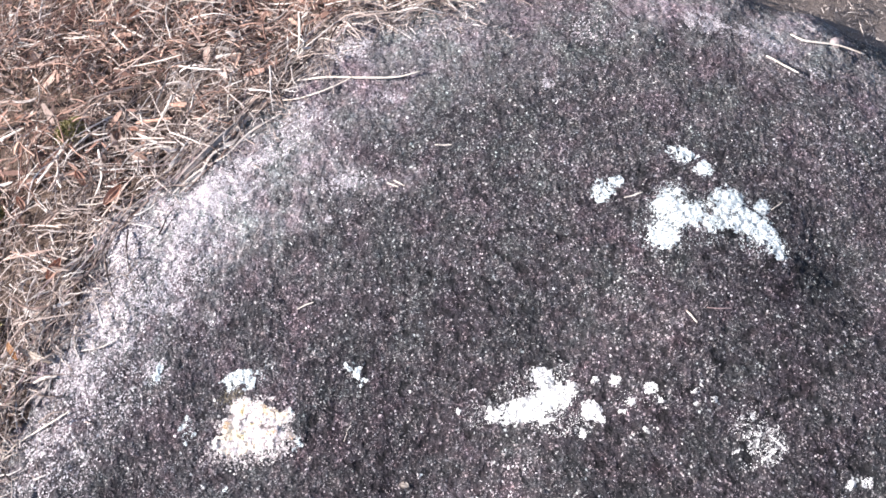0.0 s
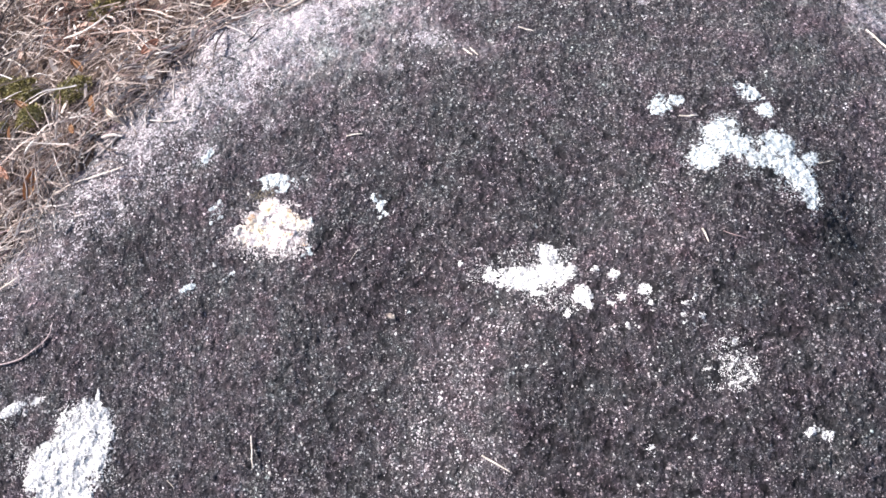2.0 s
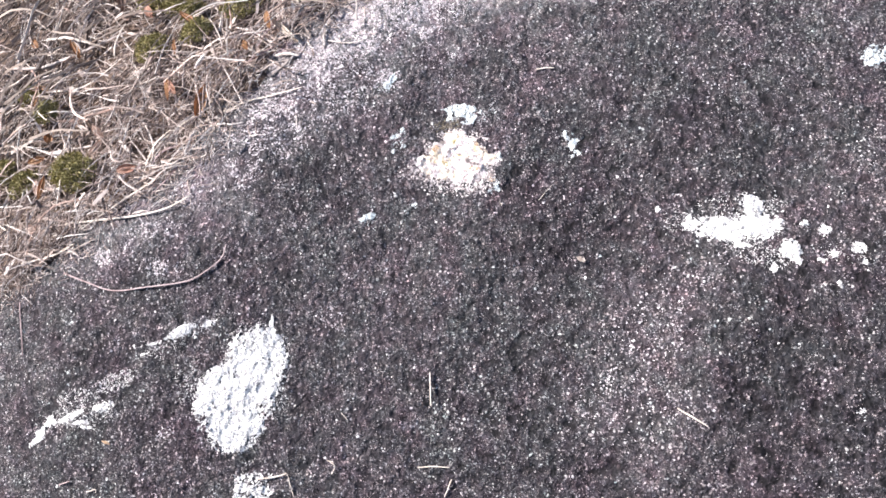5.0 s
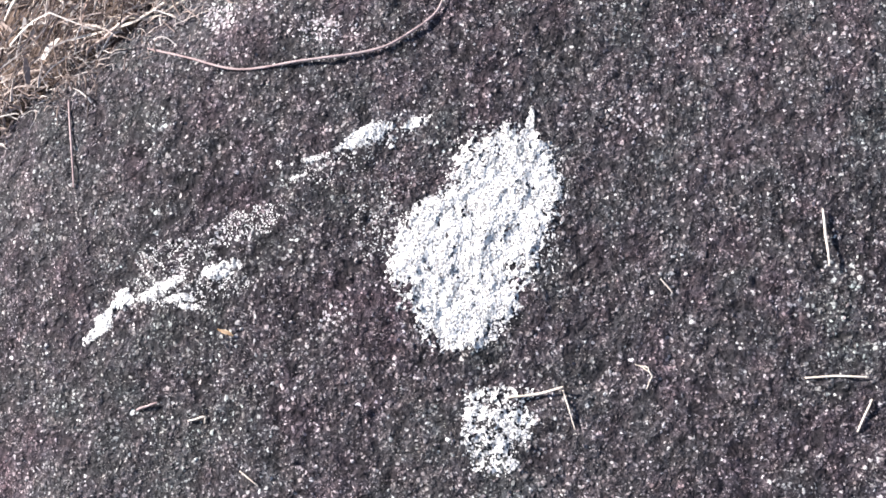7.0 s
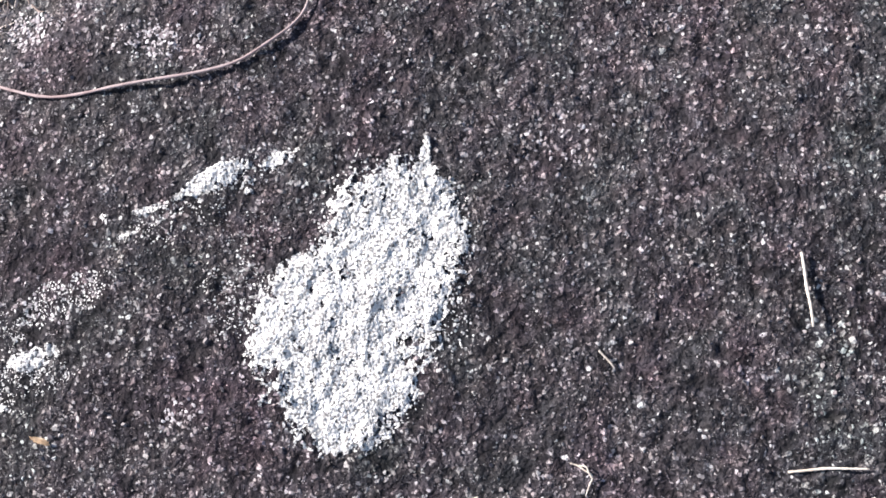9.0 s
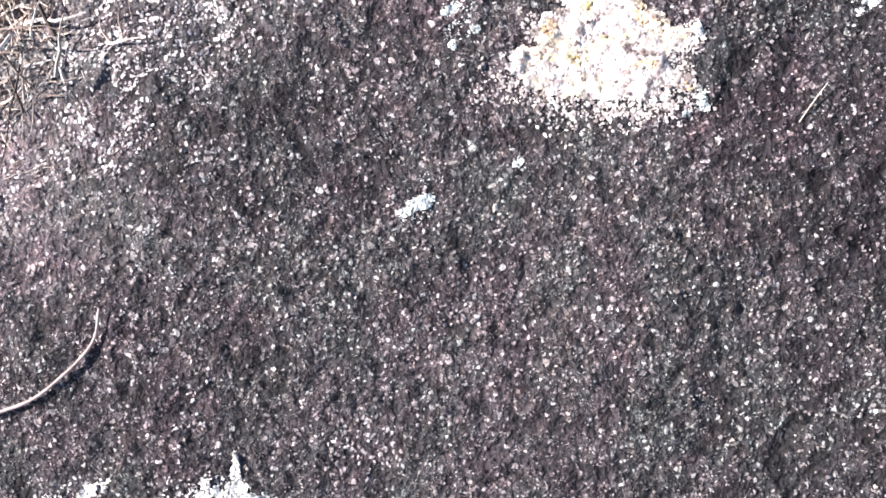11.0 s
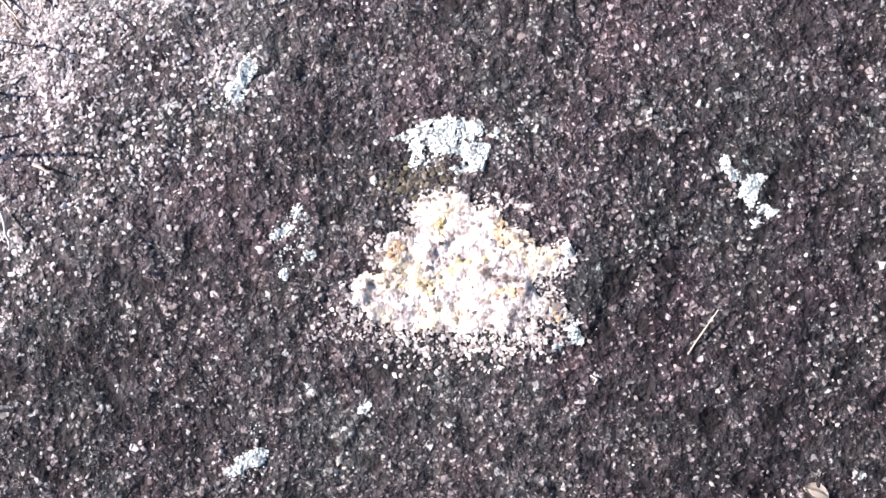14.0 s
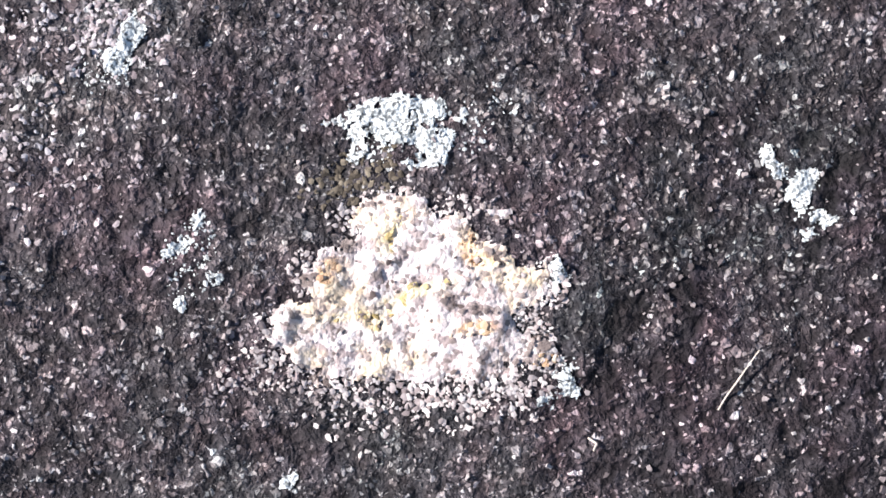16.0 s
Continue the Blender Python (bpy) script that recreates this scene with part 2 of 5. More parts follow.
OLIVE = speckled("brown_olive_lichen", ((0.0, (0.06, 0.05, 0.036)), (0.6, (0.13, 0.108, 0.078)), (1.0, (0.26, 0.225, 0.165))), 0.9, 700)
STRAW = fibre("dry_straw", (0.62, 0.52, 0.42), (0.74, 0.67, 0.58), (0.34, 0.24, 0.17))
REED = fibre("pinkish_dry_reed", (0.52, 0.38, 0.31), (0.66, 0.54, 0.46), (0.28, 0.17, 0.13))
ROOTLET = fibre("reddish_rootlet", (0.30, 0.205, 0.195), (0.48, 0.38, 0.365), (0.15, 0.09, 0.085))
BLEACHED = fibre("bleached_straw", (0.56, 0.475, 0.40), (0.74, 0.67, 0.60), (0.32, 0.23, 0.18))
BARK = fibre("brown_bark", (0.22, 0.14, 0.11), (0.36, 0.25, 0.20), (0.09, 0.06, 0.05))
GREYWOOD = fibre("grey_weathered_wood", (0.22, 0.18, 0.16), (0.38, 0.33, 0.30), (0.09, 0.07, 0.06))
REDBARK = fibre("reddish_bark", (0.42, 0.22, 0.15), (0.56, 0.36, 0.27), (0.2, 0.1, 0.07))
LEAF = fibre("dead_brown_leaf", (0.34, 0.17, 0.08), (0.46, 0.27, 0.14), (0.14, 0.07, 0.04))
DULLGRASS = speckled("dull_dead_grass", ((0.0, (0.08, 0.060, 0.051)), (0.5, (0.24, 0.187, 0.152)), (0.85, (0.44, 0.37, 0.31)), (1.0, (0.68, 0.61, 0.54))), 0.7, 300)
STRAWS = speckled("bleached_straws", ((0.0, (0.24, 0.18, 0.155)), (0.35, (0.46, 0.365, 0.315)), (0.7, (0.65, 0.555, 0.49)), (1.0, (0.83, 0.77, 0.71))), 0.7, 300)
LITTER = speckled("dry_grass_litter", ((0.0, (0.05, 0.036, 0.032)), (0.30, (0.17, 0.122, 0.100)), (0.55, (0.38, 0.295, 0.248)), (0.82, (0.58, 0.49, 0.43)), (1.0, (0.80, 0.74, 0.68))), 0.7, 300)
REDLITTER = speckled("reddish_grass_litter", ((0.0, (0.07, 0.040, 0.032)), (0.4, (0.28, 0.155, 0.115)), (0.8, (0.50, 0.32, 0.24)), (1.0, (0.70, 0.56, 0.47))), 0.7, 300)
TURF = speckled("greyish_dry_turf", ((0.0, (0.20, 0.16, 0.14)), (0.5, (0.42, 0.36, 0.32)), (1.0, (0.66, 0.59, 0.54))), 0.8, 400)
MOSS = speckled("olive_moss", ((0.0, (0.12, 0.105, 0.034)), (0.5, (0.30, 0.27, 0.095)), (1.0, (0.60, 0.53, 0.28))), 0.8, 500)


def soil_material():
    n = Nodes("brown_soil_with_plant_crumbs", 0.95, 0.2)
    a, b, c = n.noise(4, 4), n.noise(60, 4), n.noise(420, 3)
    colour = n.mix(n.span(a, 0.35, 0.65), (0.045, 0.031, 0.026), (0.10, 0.07, 0.053))
    colour = n.mix(n.span(b, 0.45, 0.7), colour, (0.15, 0.107, 0.082))
    colour = n.mix(n.span(c, 0.55, 0.75), colour, (0.36, 0.27, 0.21))
    # paler dry duff on the open side of the boulder
    sides = n.t.nodes.new("ShaderNodeSeparateXYZ")
    n.t.links.new(n.co, sides.inputs[0])
    open_side = n.span(n.math("ADD", n.math("ADD", sides.outputs[0], n.span(n.noise(1.2, 4), 0.3, 0.7, -0.8, 0.8)), n.span(b, 0.3, 0.7, -0.15, 0.15)), -0.2, 1.8, 0.0, 0.85)
    colour = n.mix(open_side, colour, n.mix(n.span(c, 0.35, 0.65), (0.19, 0.155, 0.135), (0.38, 0.32, 0.282)))
    n.bump(n.math("ADD", b, n.math("MULTIPLY", c, 0.4)), 0.008, 0.9)
    return n.done(colour)


SOIL = soil_material()

# ---- the boulder's form ----
BASE = (0.0741, 0.0787, 0.0976, -0.1981, -0.1507)
BUMPS = [
    (-1.0, -0.8, 0.0045),
    (-1.0, -0.4, 0.0219),
    (-1.0, 0.0, 0.0237),
    (-1.0, 0.4, 0.0070),
    (-0.6, -0.8, -0.0045),
    (-0.6, -0.4, 0.0246),
    (-0.6, 0.0, 0.0361),
    (-0.6, 0.4, 0.0131),
    (-0.2, -0.8, -0.0378),
    (-0.2, -0.4, -0.0379),
    (-0.2, 0.0, -0.0084),
    (-0.2, 0.4, 0.0035),
    (0.2, -0.8, -0.0355),
    (0.2, -0.4, -0.0451),
    (0.2, 0.0, -0.0251),
    (0.2, 0.4, -0.0167),
    (0.2, 0.8, -0.0137),
    (0.2, 1.2, -0.0045),
    (0.6, -0.8, 0.0093),
    (0.6, -0.4, 0.0306),
    (0.6, 0.0, 0.0136),
    (0.6, 0.4, -0.0195),
    (0.6, 0.8, -0.0163),
    (0.6, 1.2, -0.0042),
    (1.0, -0.8, 0.0213),
    (1.0, -0.4, 0.0390),
    (1.0, 0.0, 0.0142),
    (1.0, 0.4, -0.0061),
    (1.0, 0.8, -0.0023),
]
CX, CY = 0.15, -0.30
FOLDS = [
    (0.901, -0.067, 1.000, -0.023, 0.060, 0.119, -0.0180),
    (0.461, -0.015, 0.785, -0.619, 0.065, 0.122, -0.0110),
    (0.333, -0.279, 0.914, -0.405, 0.065, 0.167, 0.0160),
    (0.155, -0.171, 0.879, -0.477, 0.085, 0.140, -0.0090),
    (-0.035, -0.108, 0.939, -0.343, 0.070, 0.156, 0.0070),
    (0.650, -0.080, 0.857, -0.515, 0.060, 0.140, 0.0090),
]
RIM = [(0.44, 0.675), (0.33, 0.68), (0.20, 0.61), (0.06, 0.55), (-0.06, 0.50), (-0.20, 0.41), (-0.29, 0.32), (-0.37, 0.23),
       (-0.46, 0.11), (-0.56, 0.0), (-0.79, -0.11), (-0.91, -0.17), (-1.1, -0.4), (-1.1, -0.8), (-0.6, -1.2), (0.3, -1.3),
       (1.0, -1.1), (1.4, -0.6), (1.35, 0.0), (1.19, 0.262), (1.06, 0.385), (0.96, 0.48), (0.86, 0.545), (0.74, 0.59), (0.63, 0.622), (0.53, 0.648)]
ANG = np.array([math.atan2(y - CY, x - CX) for x, y in RIM])
RAD = np.array([math.hypot(x - CX, y - CY) for x, y in RIM])


def outside(x, y):
    """Metres outside the boulder's rim (negative within)."""
    a = np.arctan2(y - CY, x - CX)
    wave = 0.010 * np.sin(a * 23) + 0.007 * np.sin(a * 51 + 1)
    return np.hypot(x - CX, y - CY) - np.interp(a, ANG, RAD, period=2 * math.pi) - wave


def swell(x, y):
    """The broad form of the boulder's top."""
    z = BASE[0] + BASE[1] * x + BASE[2] * y + BASE[3] * x * x + BASE[4] * y * y
    for u, v, h in BUMPS:
        z = z + h * np.exp(-((x - u) ** 2 + (y - v) ** 2) / 0.32)
    return z


def lattice(x, y, size, seed):
    """Smooth value noise on a grid of that size."""
    def value(i, j):
        s = np.sin(i * 127.1 + j * 311.7 + seed * 74.7) * 43758.5453
        return s - np.floor(s)
    c, s = math.cos(seed * 0.7), math.sin(seed * 0.7)
    u, v = (c * x - s * y) / size, (s * x + c * y) / size
    i, j = np.floor(u), np.floor(v)
    f, g = u - i, v - j
    f, g = f * f * (3 - 2 * f), g * g * (3 - 2 * g)
    return (value(i, j) * (1 - f) + value(i + 1, j) * f) * (1 - g) + (value(i, j + 1) * (1 - f) + value(i + 1, j + 1) * f) * g - 0.5


def top(x, y):
    """The boulder's surface, with its rounded rim, hollows and coarse grain."""
    s = outside(x, y)
    east = np.clip((x - 0.55) / 0.3, 0, 1)
    z = swell(x, y) - (1.2 - 0.85 * east) * np.maximum(0, s + 0.14) ** 2 - 6.0 * np.maximum(0, s) ** 2
    # low folds: centre, the way across, half width, half length, height
    for u, v, p, q, w, l, h in FOLDS:
        d, e = (x - u) * p + (y - v) * q, (y - v) * p - (x - u) * q
        z = z + h * np.exp(-(d / w) ** 2 - (e / l) ** 2)
    z = z + 0.006 * lattice(x, y, 0.16, 1) + 0.006 * lattice(x, y, 0.06, 2)
    return z + 0.0028 * lattice(x, y, 0.021, 3) + 0.0020 * lattice(x, y, 0.0110, 4) + 0.0026 * lattice(x, y, 0.0068, 5) + 0.0020 * lattice(x, y, 0.0046, 6)


def earth(x, y):
    """The ground round the boulder, falling away to the level land."""
    s = outside(x, y)
    a = np.arctan2(y - CY, x - CX)
    step = np.interp(a, [-3.2, -1.2, 0.0, 0.9, 1.25, 1.6, 3.2], [0.03, 0.10, 0.06, 0.06, 0.045, 0.03, 0.03])
    near = swell(0.1 + 2.4 * np.tanh((x - 0.1) / 2.4), 2.4 * np.tanh(y / 2.4)) - step - 0.20 * np.clip(s, 0, 0.3)
    near = np.maximum(near, -0.42 + 0.10 * np.tanh((near + 0.42) / 0.25))
    f = np.clip((s - 0.3) / 1.6, 0, 1)
    f = f * f * (3 - 2 * f)
    z = near * (1 - f) - 0.42 * f
    z = z - 0.35 * np.clip(-s / 0.25, 0, 1)
    near_by = np.clip((2.2 - np.hypot(x - CX, y - CY)) / 0.6, 0, 1)
    return z + near_by * (0.03 * lattice(x, y, 0.17, 8) + 0.014 * lattice(x, y, 0.05, 9)) + f * (0.25 * lattice(x, y, 9.0, 10))


def mesh_object(name, verts, faces, material, parent=None, smooth=True):
    me = bpy.data.meshes.new(name)
    verts, faces = np.asarray(verts, dtype=np.float32), np.asarray(faces, dtype=np.int32)
    k = faces.shape[1]
    me.vertices.add(len(verts))
    me.vertices.foreach_set("co", verts.ravel())
    me.loops.add(faces.size)
    me.loops.foreach_set("vertex_index", faces.ravel())
    me.polygons.add(len(faces))
    me.polygons.foreach_set("loop_start", np.arange(0, faces.size, k, dtype=np.int32))
    me.polygons.foreach_set("use_smooth", np.full(len(faces), smooth))
    me.materials.append(material)
    me.update(calc_edges=True)
    me.validate()
    ob = new(name, me)
    ob.parent = parent
    return ob


def sheet(name, xs, ys, height, material, keep=None, parent=None):
    x, y = np.meshgrid(xs, ys)
    x, y = x.ravel(), y.ravel()
    n, m = len(xs), len(ys)
    i = (np.arange(m - 1)[:, None] * n + np.arange(n - 1)[None, :]).ravel()
    faces = np.stack([i, i + 1, i + 1 + n, i + n], 1)
    z = height(x, y)
    if keep is not None:
        ok = keep(x, y)
        faces = faces[ok[faces].all(1)]
        used = np.unique(faces)
        place = np.zeros(len(x), dtype=np.int64)
        place[used] = np.arange(len(used))
        x, y, z, faces = x[used], y[used], z[used], place[faces]
    return mesh_object(name, np.stack([x, y, z], 1), faces, material, parent)


def thing(name, label, category, group="", kind="", at=(0, 0, 0)):
    ob = new(name)
    ob.location = at
    return tagged(ob, label, category, group, kind)


far = 2.3 * 1.16 ** np.arange(1, 34)
span_x = np.concatenate([-far[::-1], np.arange(-2.3, 2.31, 0.02), far])
tagged(sheet("ground", span_x, span_x, earth, SOIL), "brown soil strewn with dry plant crumbs", "ground", kind="structure")

boulder = thing("boulder", "weathered dark grey granite boulder with white lichen, bedded in dry grass", "boulder")
fine = 0.0024
rx = np.concatenate([np.arange(-1.36, -0.95, 0.02), np.arange(-0.95, 1.28, fine), np.arange(1.28, 1.64, 0.02)])
ry = np.concatenate([np.arange(-1.56, -0.62, 0.02), np.arange(-0.62, 0.78, fine), np.arange(0.78, 1.0, 0.02)])
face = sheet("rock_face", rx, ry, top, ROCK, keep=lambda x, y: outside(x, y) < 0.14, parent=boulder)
spots = np.empty(len(face.data.vertices) * 3, dtype=np.float32)
face.data.vertices.foreach_get("co", spots)
fx, fy = spots[0::3].astype(float), spots[1::3].astype(float)
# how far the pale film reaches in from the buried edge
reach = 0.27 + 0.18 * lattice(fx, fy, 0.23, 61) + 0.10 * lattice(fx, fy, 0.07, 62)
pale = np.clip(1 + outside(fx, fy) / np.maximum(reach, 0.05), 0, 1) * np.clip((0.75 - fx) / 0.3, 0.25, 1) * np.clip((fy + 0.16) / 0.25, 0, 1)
# thin film with painted ridge sunlight, and thick film: centre, half sizes, amount
BARE_AND_LIT = [(0.25, -0.31, 0.09, 0.16, 0.85), (0.33, -0.17, 0.07, 0.08, 0.5), (0.56, -0.03, 0.08, 0.05, 0.4), (0.04, 0.37, 0.30, 0.12, 0.75), (1.03, 0.17, 0.12, 0.22, 0.9), (0.10, 0.20, 0.16, 0.07, 0.25), (0.55, 0.52, 0.28, 0.14, 0.7), (0.72, 0.38, 0.26, 0.14, 0.6), (-0.11, 0.16, 0.09, 0.09, 0.45), (-0.10, -0.19, 0.11, 0.09, 0.35), (-0.20, -0.04, 0.09, 0.08, 0.4), (-0.06, -0.10, 0.10, 0.06, 0.35), (-0.50, -0.22, 0.14, 0.05, 0.3),  (-0.02, 0.07, 0.10, 0.05, 0.3)]
# thick film, along with shade of the slopes put into the colour
THICK_AND_SHADED = [(-0.28, 0.06, 0.10, 0.12, 0.2), (0.12, -0.06, 0.08, 0.10, 0.30), (-0.56, -0.36, 0.20, 0.14, 0.35), (-0.50, -0.14, 0.14, 0.09, 0.2), (0.84, 0.0, 0.06, 0.14, 0.3), (-0.35, 0.02, 0.10, 0.08, 0.4), (0.40, -0.30, 0.05, 0.14, 0.3)]
for name, zones in (("bare_and_lit_rock", BARE_AND_LIT), ("thick_and_shaded_film", THICK_AND_SHADED)):
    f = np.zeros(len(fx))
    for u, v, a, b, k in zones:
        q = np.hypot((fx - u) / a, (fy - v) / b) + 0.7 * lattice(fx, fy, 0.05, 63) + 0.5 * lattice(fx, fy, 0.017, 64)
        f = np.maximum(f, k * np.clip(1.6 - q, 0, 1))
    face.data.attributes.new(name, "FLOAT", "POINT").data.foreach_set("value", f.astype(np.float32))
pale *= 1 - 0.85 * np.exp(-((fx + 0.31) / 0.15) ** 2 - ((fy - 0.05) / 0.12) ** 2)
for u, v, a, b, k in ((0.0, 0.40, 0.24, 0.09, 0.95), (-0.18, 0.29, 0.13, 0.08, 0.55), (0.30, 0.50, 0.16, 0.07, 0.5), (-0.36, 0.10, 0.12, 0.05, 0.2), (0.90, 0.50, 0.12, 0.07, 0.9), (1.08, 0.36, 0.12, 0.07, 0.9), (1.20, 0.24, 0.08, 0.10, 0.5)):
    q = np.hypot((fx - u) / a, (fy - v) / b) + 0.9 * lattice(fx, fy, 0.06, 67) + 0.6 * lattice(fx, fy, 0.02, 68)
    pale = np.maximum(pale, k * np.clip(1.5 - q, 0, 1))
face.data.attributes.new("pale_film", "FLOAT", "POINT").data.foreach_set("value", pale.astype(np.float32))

rng = np.random.default_rng(7)


def flakes(name, x, y, size, material, parent, rise=0.0008, dome=0.10, sides=6, lean=0.10):
    """Small irregular domed flakes lying on the rock."""
    n = len(x)
    a = np.arange(sides) / sides * 2 * math.pi + rng.uniform(0, 6.3, (n, 1))
    r = size[:, None] * rng.uniform(0.45, 1.35, (n, sides))
    tilt = rng.normal(0, lean, (n, 2))
    turn = rng.uniform(0, 3.14, (n, 1))
    long = rng.uniform(0.5, 1.0, (n, 1))
    u, v = np.cos(a) * r, np.sin(a) * r * long
    px = u * np.cos(turn) - v * np.sin(turn)
    py = u * np.sin(turn) + v * np.cos(turn)
    h = 0.004
    fall_x, fall_y = (top(x + h, y) - top(x - h, y)) / (2 * h), (top(x, y + h) - top(x, y - h)) / (2 * h)
    z0 = (top(x + h, y) + top(x - h, y) + top(x, y + h) + top(x, y - h)) / 4 + rng.uniform(0.0, 1.0, n) * rise
    pz = (tilt[:, :1] + fall_x[:, None]) * px + (tilt[:, 1:] + fall_y[:, None]) * py
    rim = np.stack([x[:, None] + px, y[:, None] + py, z0[:, None] + pz - size[:, None] * 0.10], 2)
    mid = np.stack([x, y, z0 + size * dome], 1)
    verts = np.concatenate([rim, mid[:, None, :]], 1).reshape(-1, 3)
    k = np.arange(sides)
    fan = np.stack([k, (k + 1) % sides, np.full(sides, sides)], 1)
    faces = (np.arange(n)[:, None, None] * (sides + 1) + fan[None]).reshape(-1, 3)
    return mesh_object(name, verts, faces, material, parent, smooth=False)


def inside(lobe, count, soft=0.12):
    """Random places in a skewed ellipse with a ragged outline."""
    cx, cy, ax, ay, bx, by, d = lobe
    r, a = np.sqrt(rng.uniform(0, 1, count)), rng.uniform(0, 6.2832, count)
    x, y = cx + r * (np.cos(a) * ax + np.sin(a) * bx), cy + r * (np.cos(a) * ay + np.sin(a) * by)
    ragged = lattice(x, y, 0.018, 21) * 0.9 + lattice(x, y, 0.007, 22) * 0.8
    ok = r < 0.95 + ragged * (0.28 if d > 0.5 else 0.8)
    return x[ok], y[ok], r[ok]


def area(lobe):
    return math.pi * abs(lobe[2] * lobe[5] - lobe[3] * lobe[4])


def lobe_depth(lobe, x, y):
    """One at the middle of a lobe, nought at its outline, with a ragged edge."""
    det = lobe[2] * lobe[5] - lobe[3] * lobe[4]
    u, v = ((x - lobe[0]) * lobe[5] - (y - lobe[1]) * lobe[4]) / det, ((y - lobe[1]) * lobe[2] - (x - lobe[0]) * lobe[3]) / det
    return 1.1 - np.hypot(u, v) + 0.5 * lattice(x, y, 0.006, 31)


def crust(name, lobes, step, material, parent, thick=0.0009, pits=0.08, smooth=True, zones=()):
    """A thin broken crust over the union of the lobes, following the rock."""
    reach = [abs(l[2]) + abs(l[4]) for l in lobes], [abs(l[3]) + abs(l[5]) for l in lobes]
    x0 = min(l[0] - r for l, r in zip(lobes, reach[0])) - 0.01
    x1 = max(l[0] + r for l, r in zip(lobes, reach[0])) + 0.01
    y0 = min(l[1] - r for l, r in zip(lobes, reach[1])) - 0.01
    y1 = max(l[1] + r for l, r in zip(lobes, reach[1])) + 0.01
    xs, ys = np.arange(x0, x1, step), np.arange(y0, y1, step)
    x, y = np.meshgrid(xs, ys)
    x, y = x.ravel(), y.ravel()
    x, y = x + rng.uniform(-0.4, 0.4, len(x)) * step, y + rng.uniform(-0.4, 0.4, len(y)) * step
    f = np.full(len(x), -9.0)
    for l in lobes:
        det = l[2] * l[5] - l[3] * l[4]
        u, v = ((x - l[0]) * l[5] - (y - l[1]) * l[4]) / det, ((y - l[1]) * l[2] - (x - l[0]) * l[3]) / det
        f = np.maximum(f, (1 - np.hypot(u, v)) * min(1.0, math.sqrt(abs(det)) / 0.012))
    f = f + 0.16 * lattice(x, y, 0.028, 29) + 0.20 * lattice(x, y, 0.014, 23) + 0.42 * lattice(x, y, 0.006, 24) + 0.3 * lattice(x, y, 0.003, 30)
    hole = lattice(0.8 * x + 0.6 * y, 0.8 * y - 0.6 * x, 0.0026, 25) + 0.22 * lattice(x, y, 0.009, 26) + 0.2 * lattice(x, y, 0.03, 28)
    keep = (f > -0.04) & (hole > 0.10 - pits - 0.85 * np.clip(f, 0, 0.45))
    n, m = len(xs), len(ys)
    i = (np.arange(m - 1)[:, None] * n + np.arange(n - 1)[None, :]).ravel()
    faces = np.stack([i, i + 1, i + 1 + n, i + n], 1)
    faces = faces[keep[faces].all(1)]
    if not len(faces):
        return None
    used = np.unique(faces)
    place = np.zeros(len(x), dtype=np.int64)
    place[used] = np.arange(len(used))
    x, y, f = x[used], y[used], f[used]
    z = top(x, y) + 0.0005 + thick * np.clip(f * 4, 0, 1) + 0.0008 * lattice(x, y, 0.0035, 27)
    verts, faces = np.stack([x, y, z], 1), place[faces]
    # separate the islands of the crust
    mark = np.arange(len(verts))
    while True:
        low = mark[faces].min(1)
        fresh = mark.copy()
        for k in range(4):
            np.minimum.at(fresh, faces[:, k], low)
        fresh = fresh[fresh]
        if (fresh == mark).all():
            break
        mark = fresh
    owner = mark[faces[:, 0]]
    roots, counts = np.unique(owner, return_counts=True)
    made, crumbs = None, np.zeros(len(faces), dtype=bool)
    for root, count in sorted(zip(roots, counts), key=lambda p: -p[1]):
        own = owner == root
        if count < 25 and made is not None:
            crumbs |= own
            continue
        ids, inv = np.unique(faces[own], return_inverse=True)
        made = mesh_object(name, verts[ids], inv.reshape(-1, 4), material, parent, smooth)
        for word, spots in zones:
            f = np.max([lobe_depth(l, verts[ids, 0], verts[ids, 1]) * min(1, l[6]) for l in spots], axis=0)
            made.data.attributes.new(word, "FLOAT", "POINT").data.foreach_set("value", np.clip(f * 3, 0, 1).astype(np.float32))
    if crumbs.any():
        ids, inv = np.unique(faces[crumbs], return_inverse=True)
        tagged(mesh_object("crumb_scatter", verts[ids], inv.reshape(-1, 4), material, parent, smooth), kind="stuff")
    return made


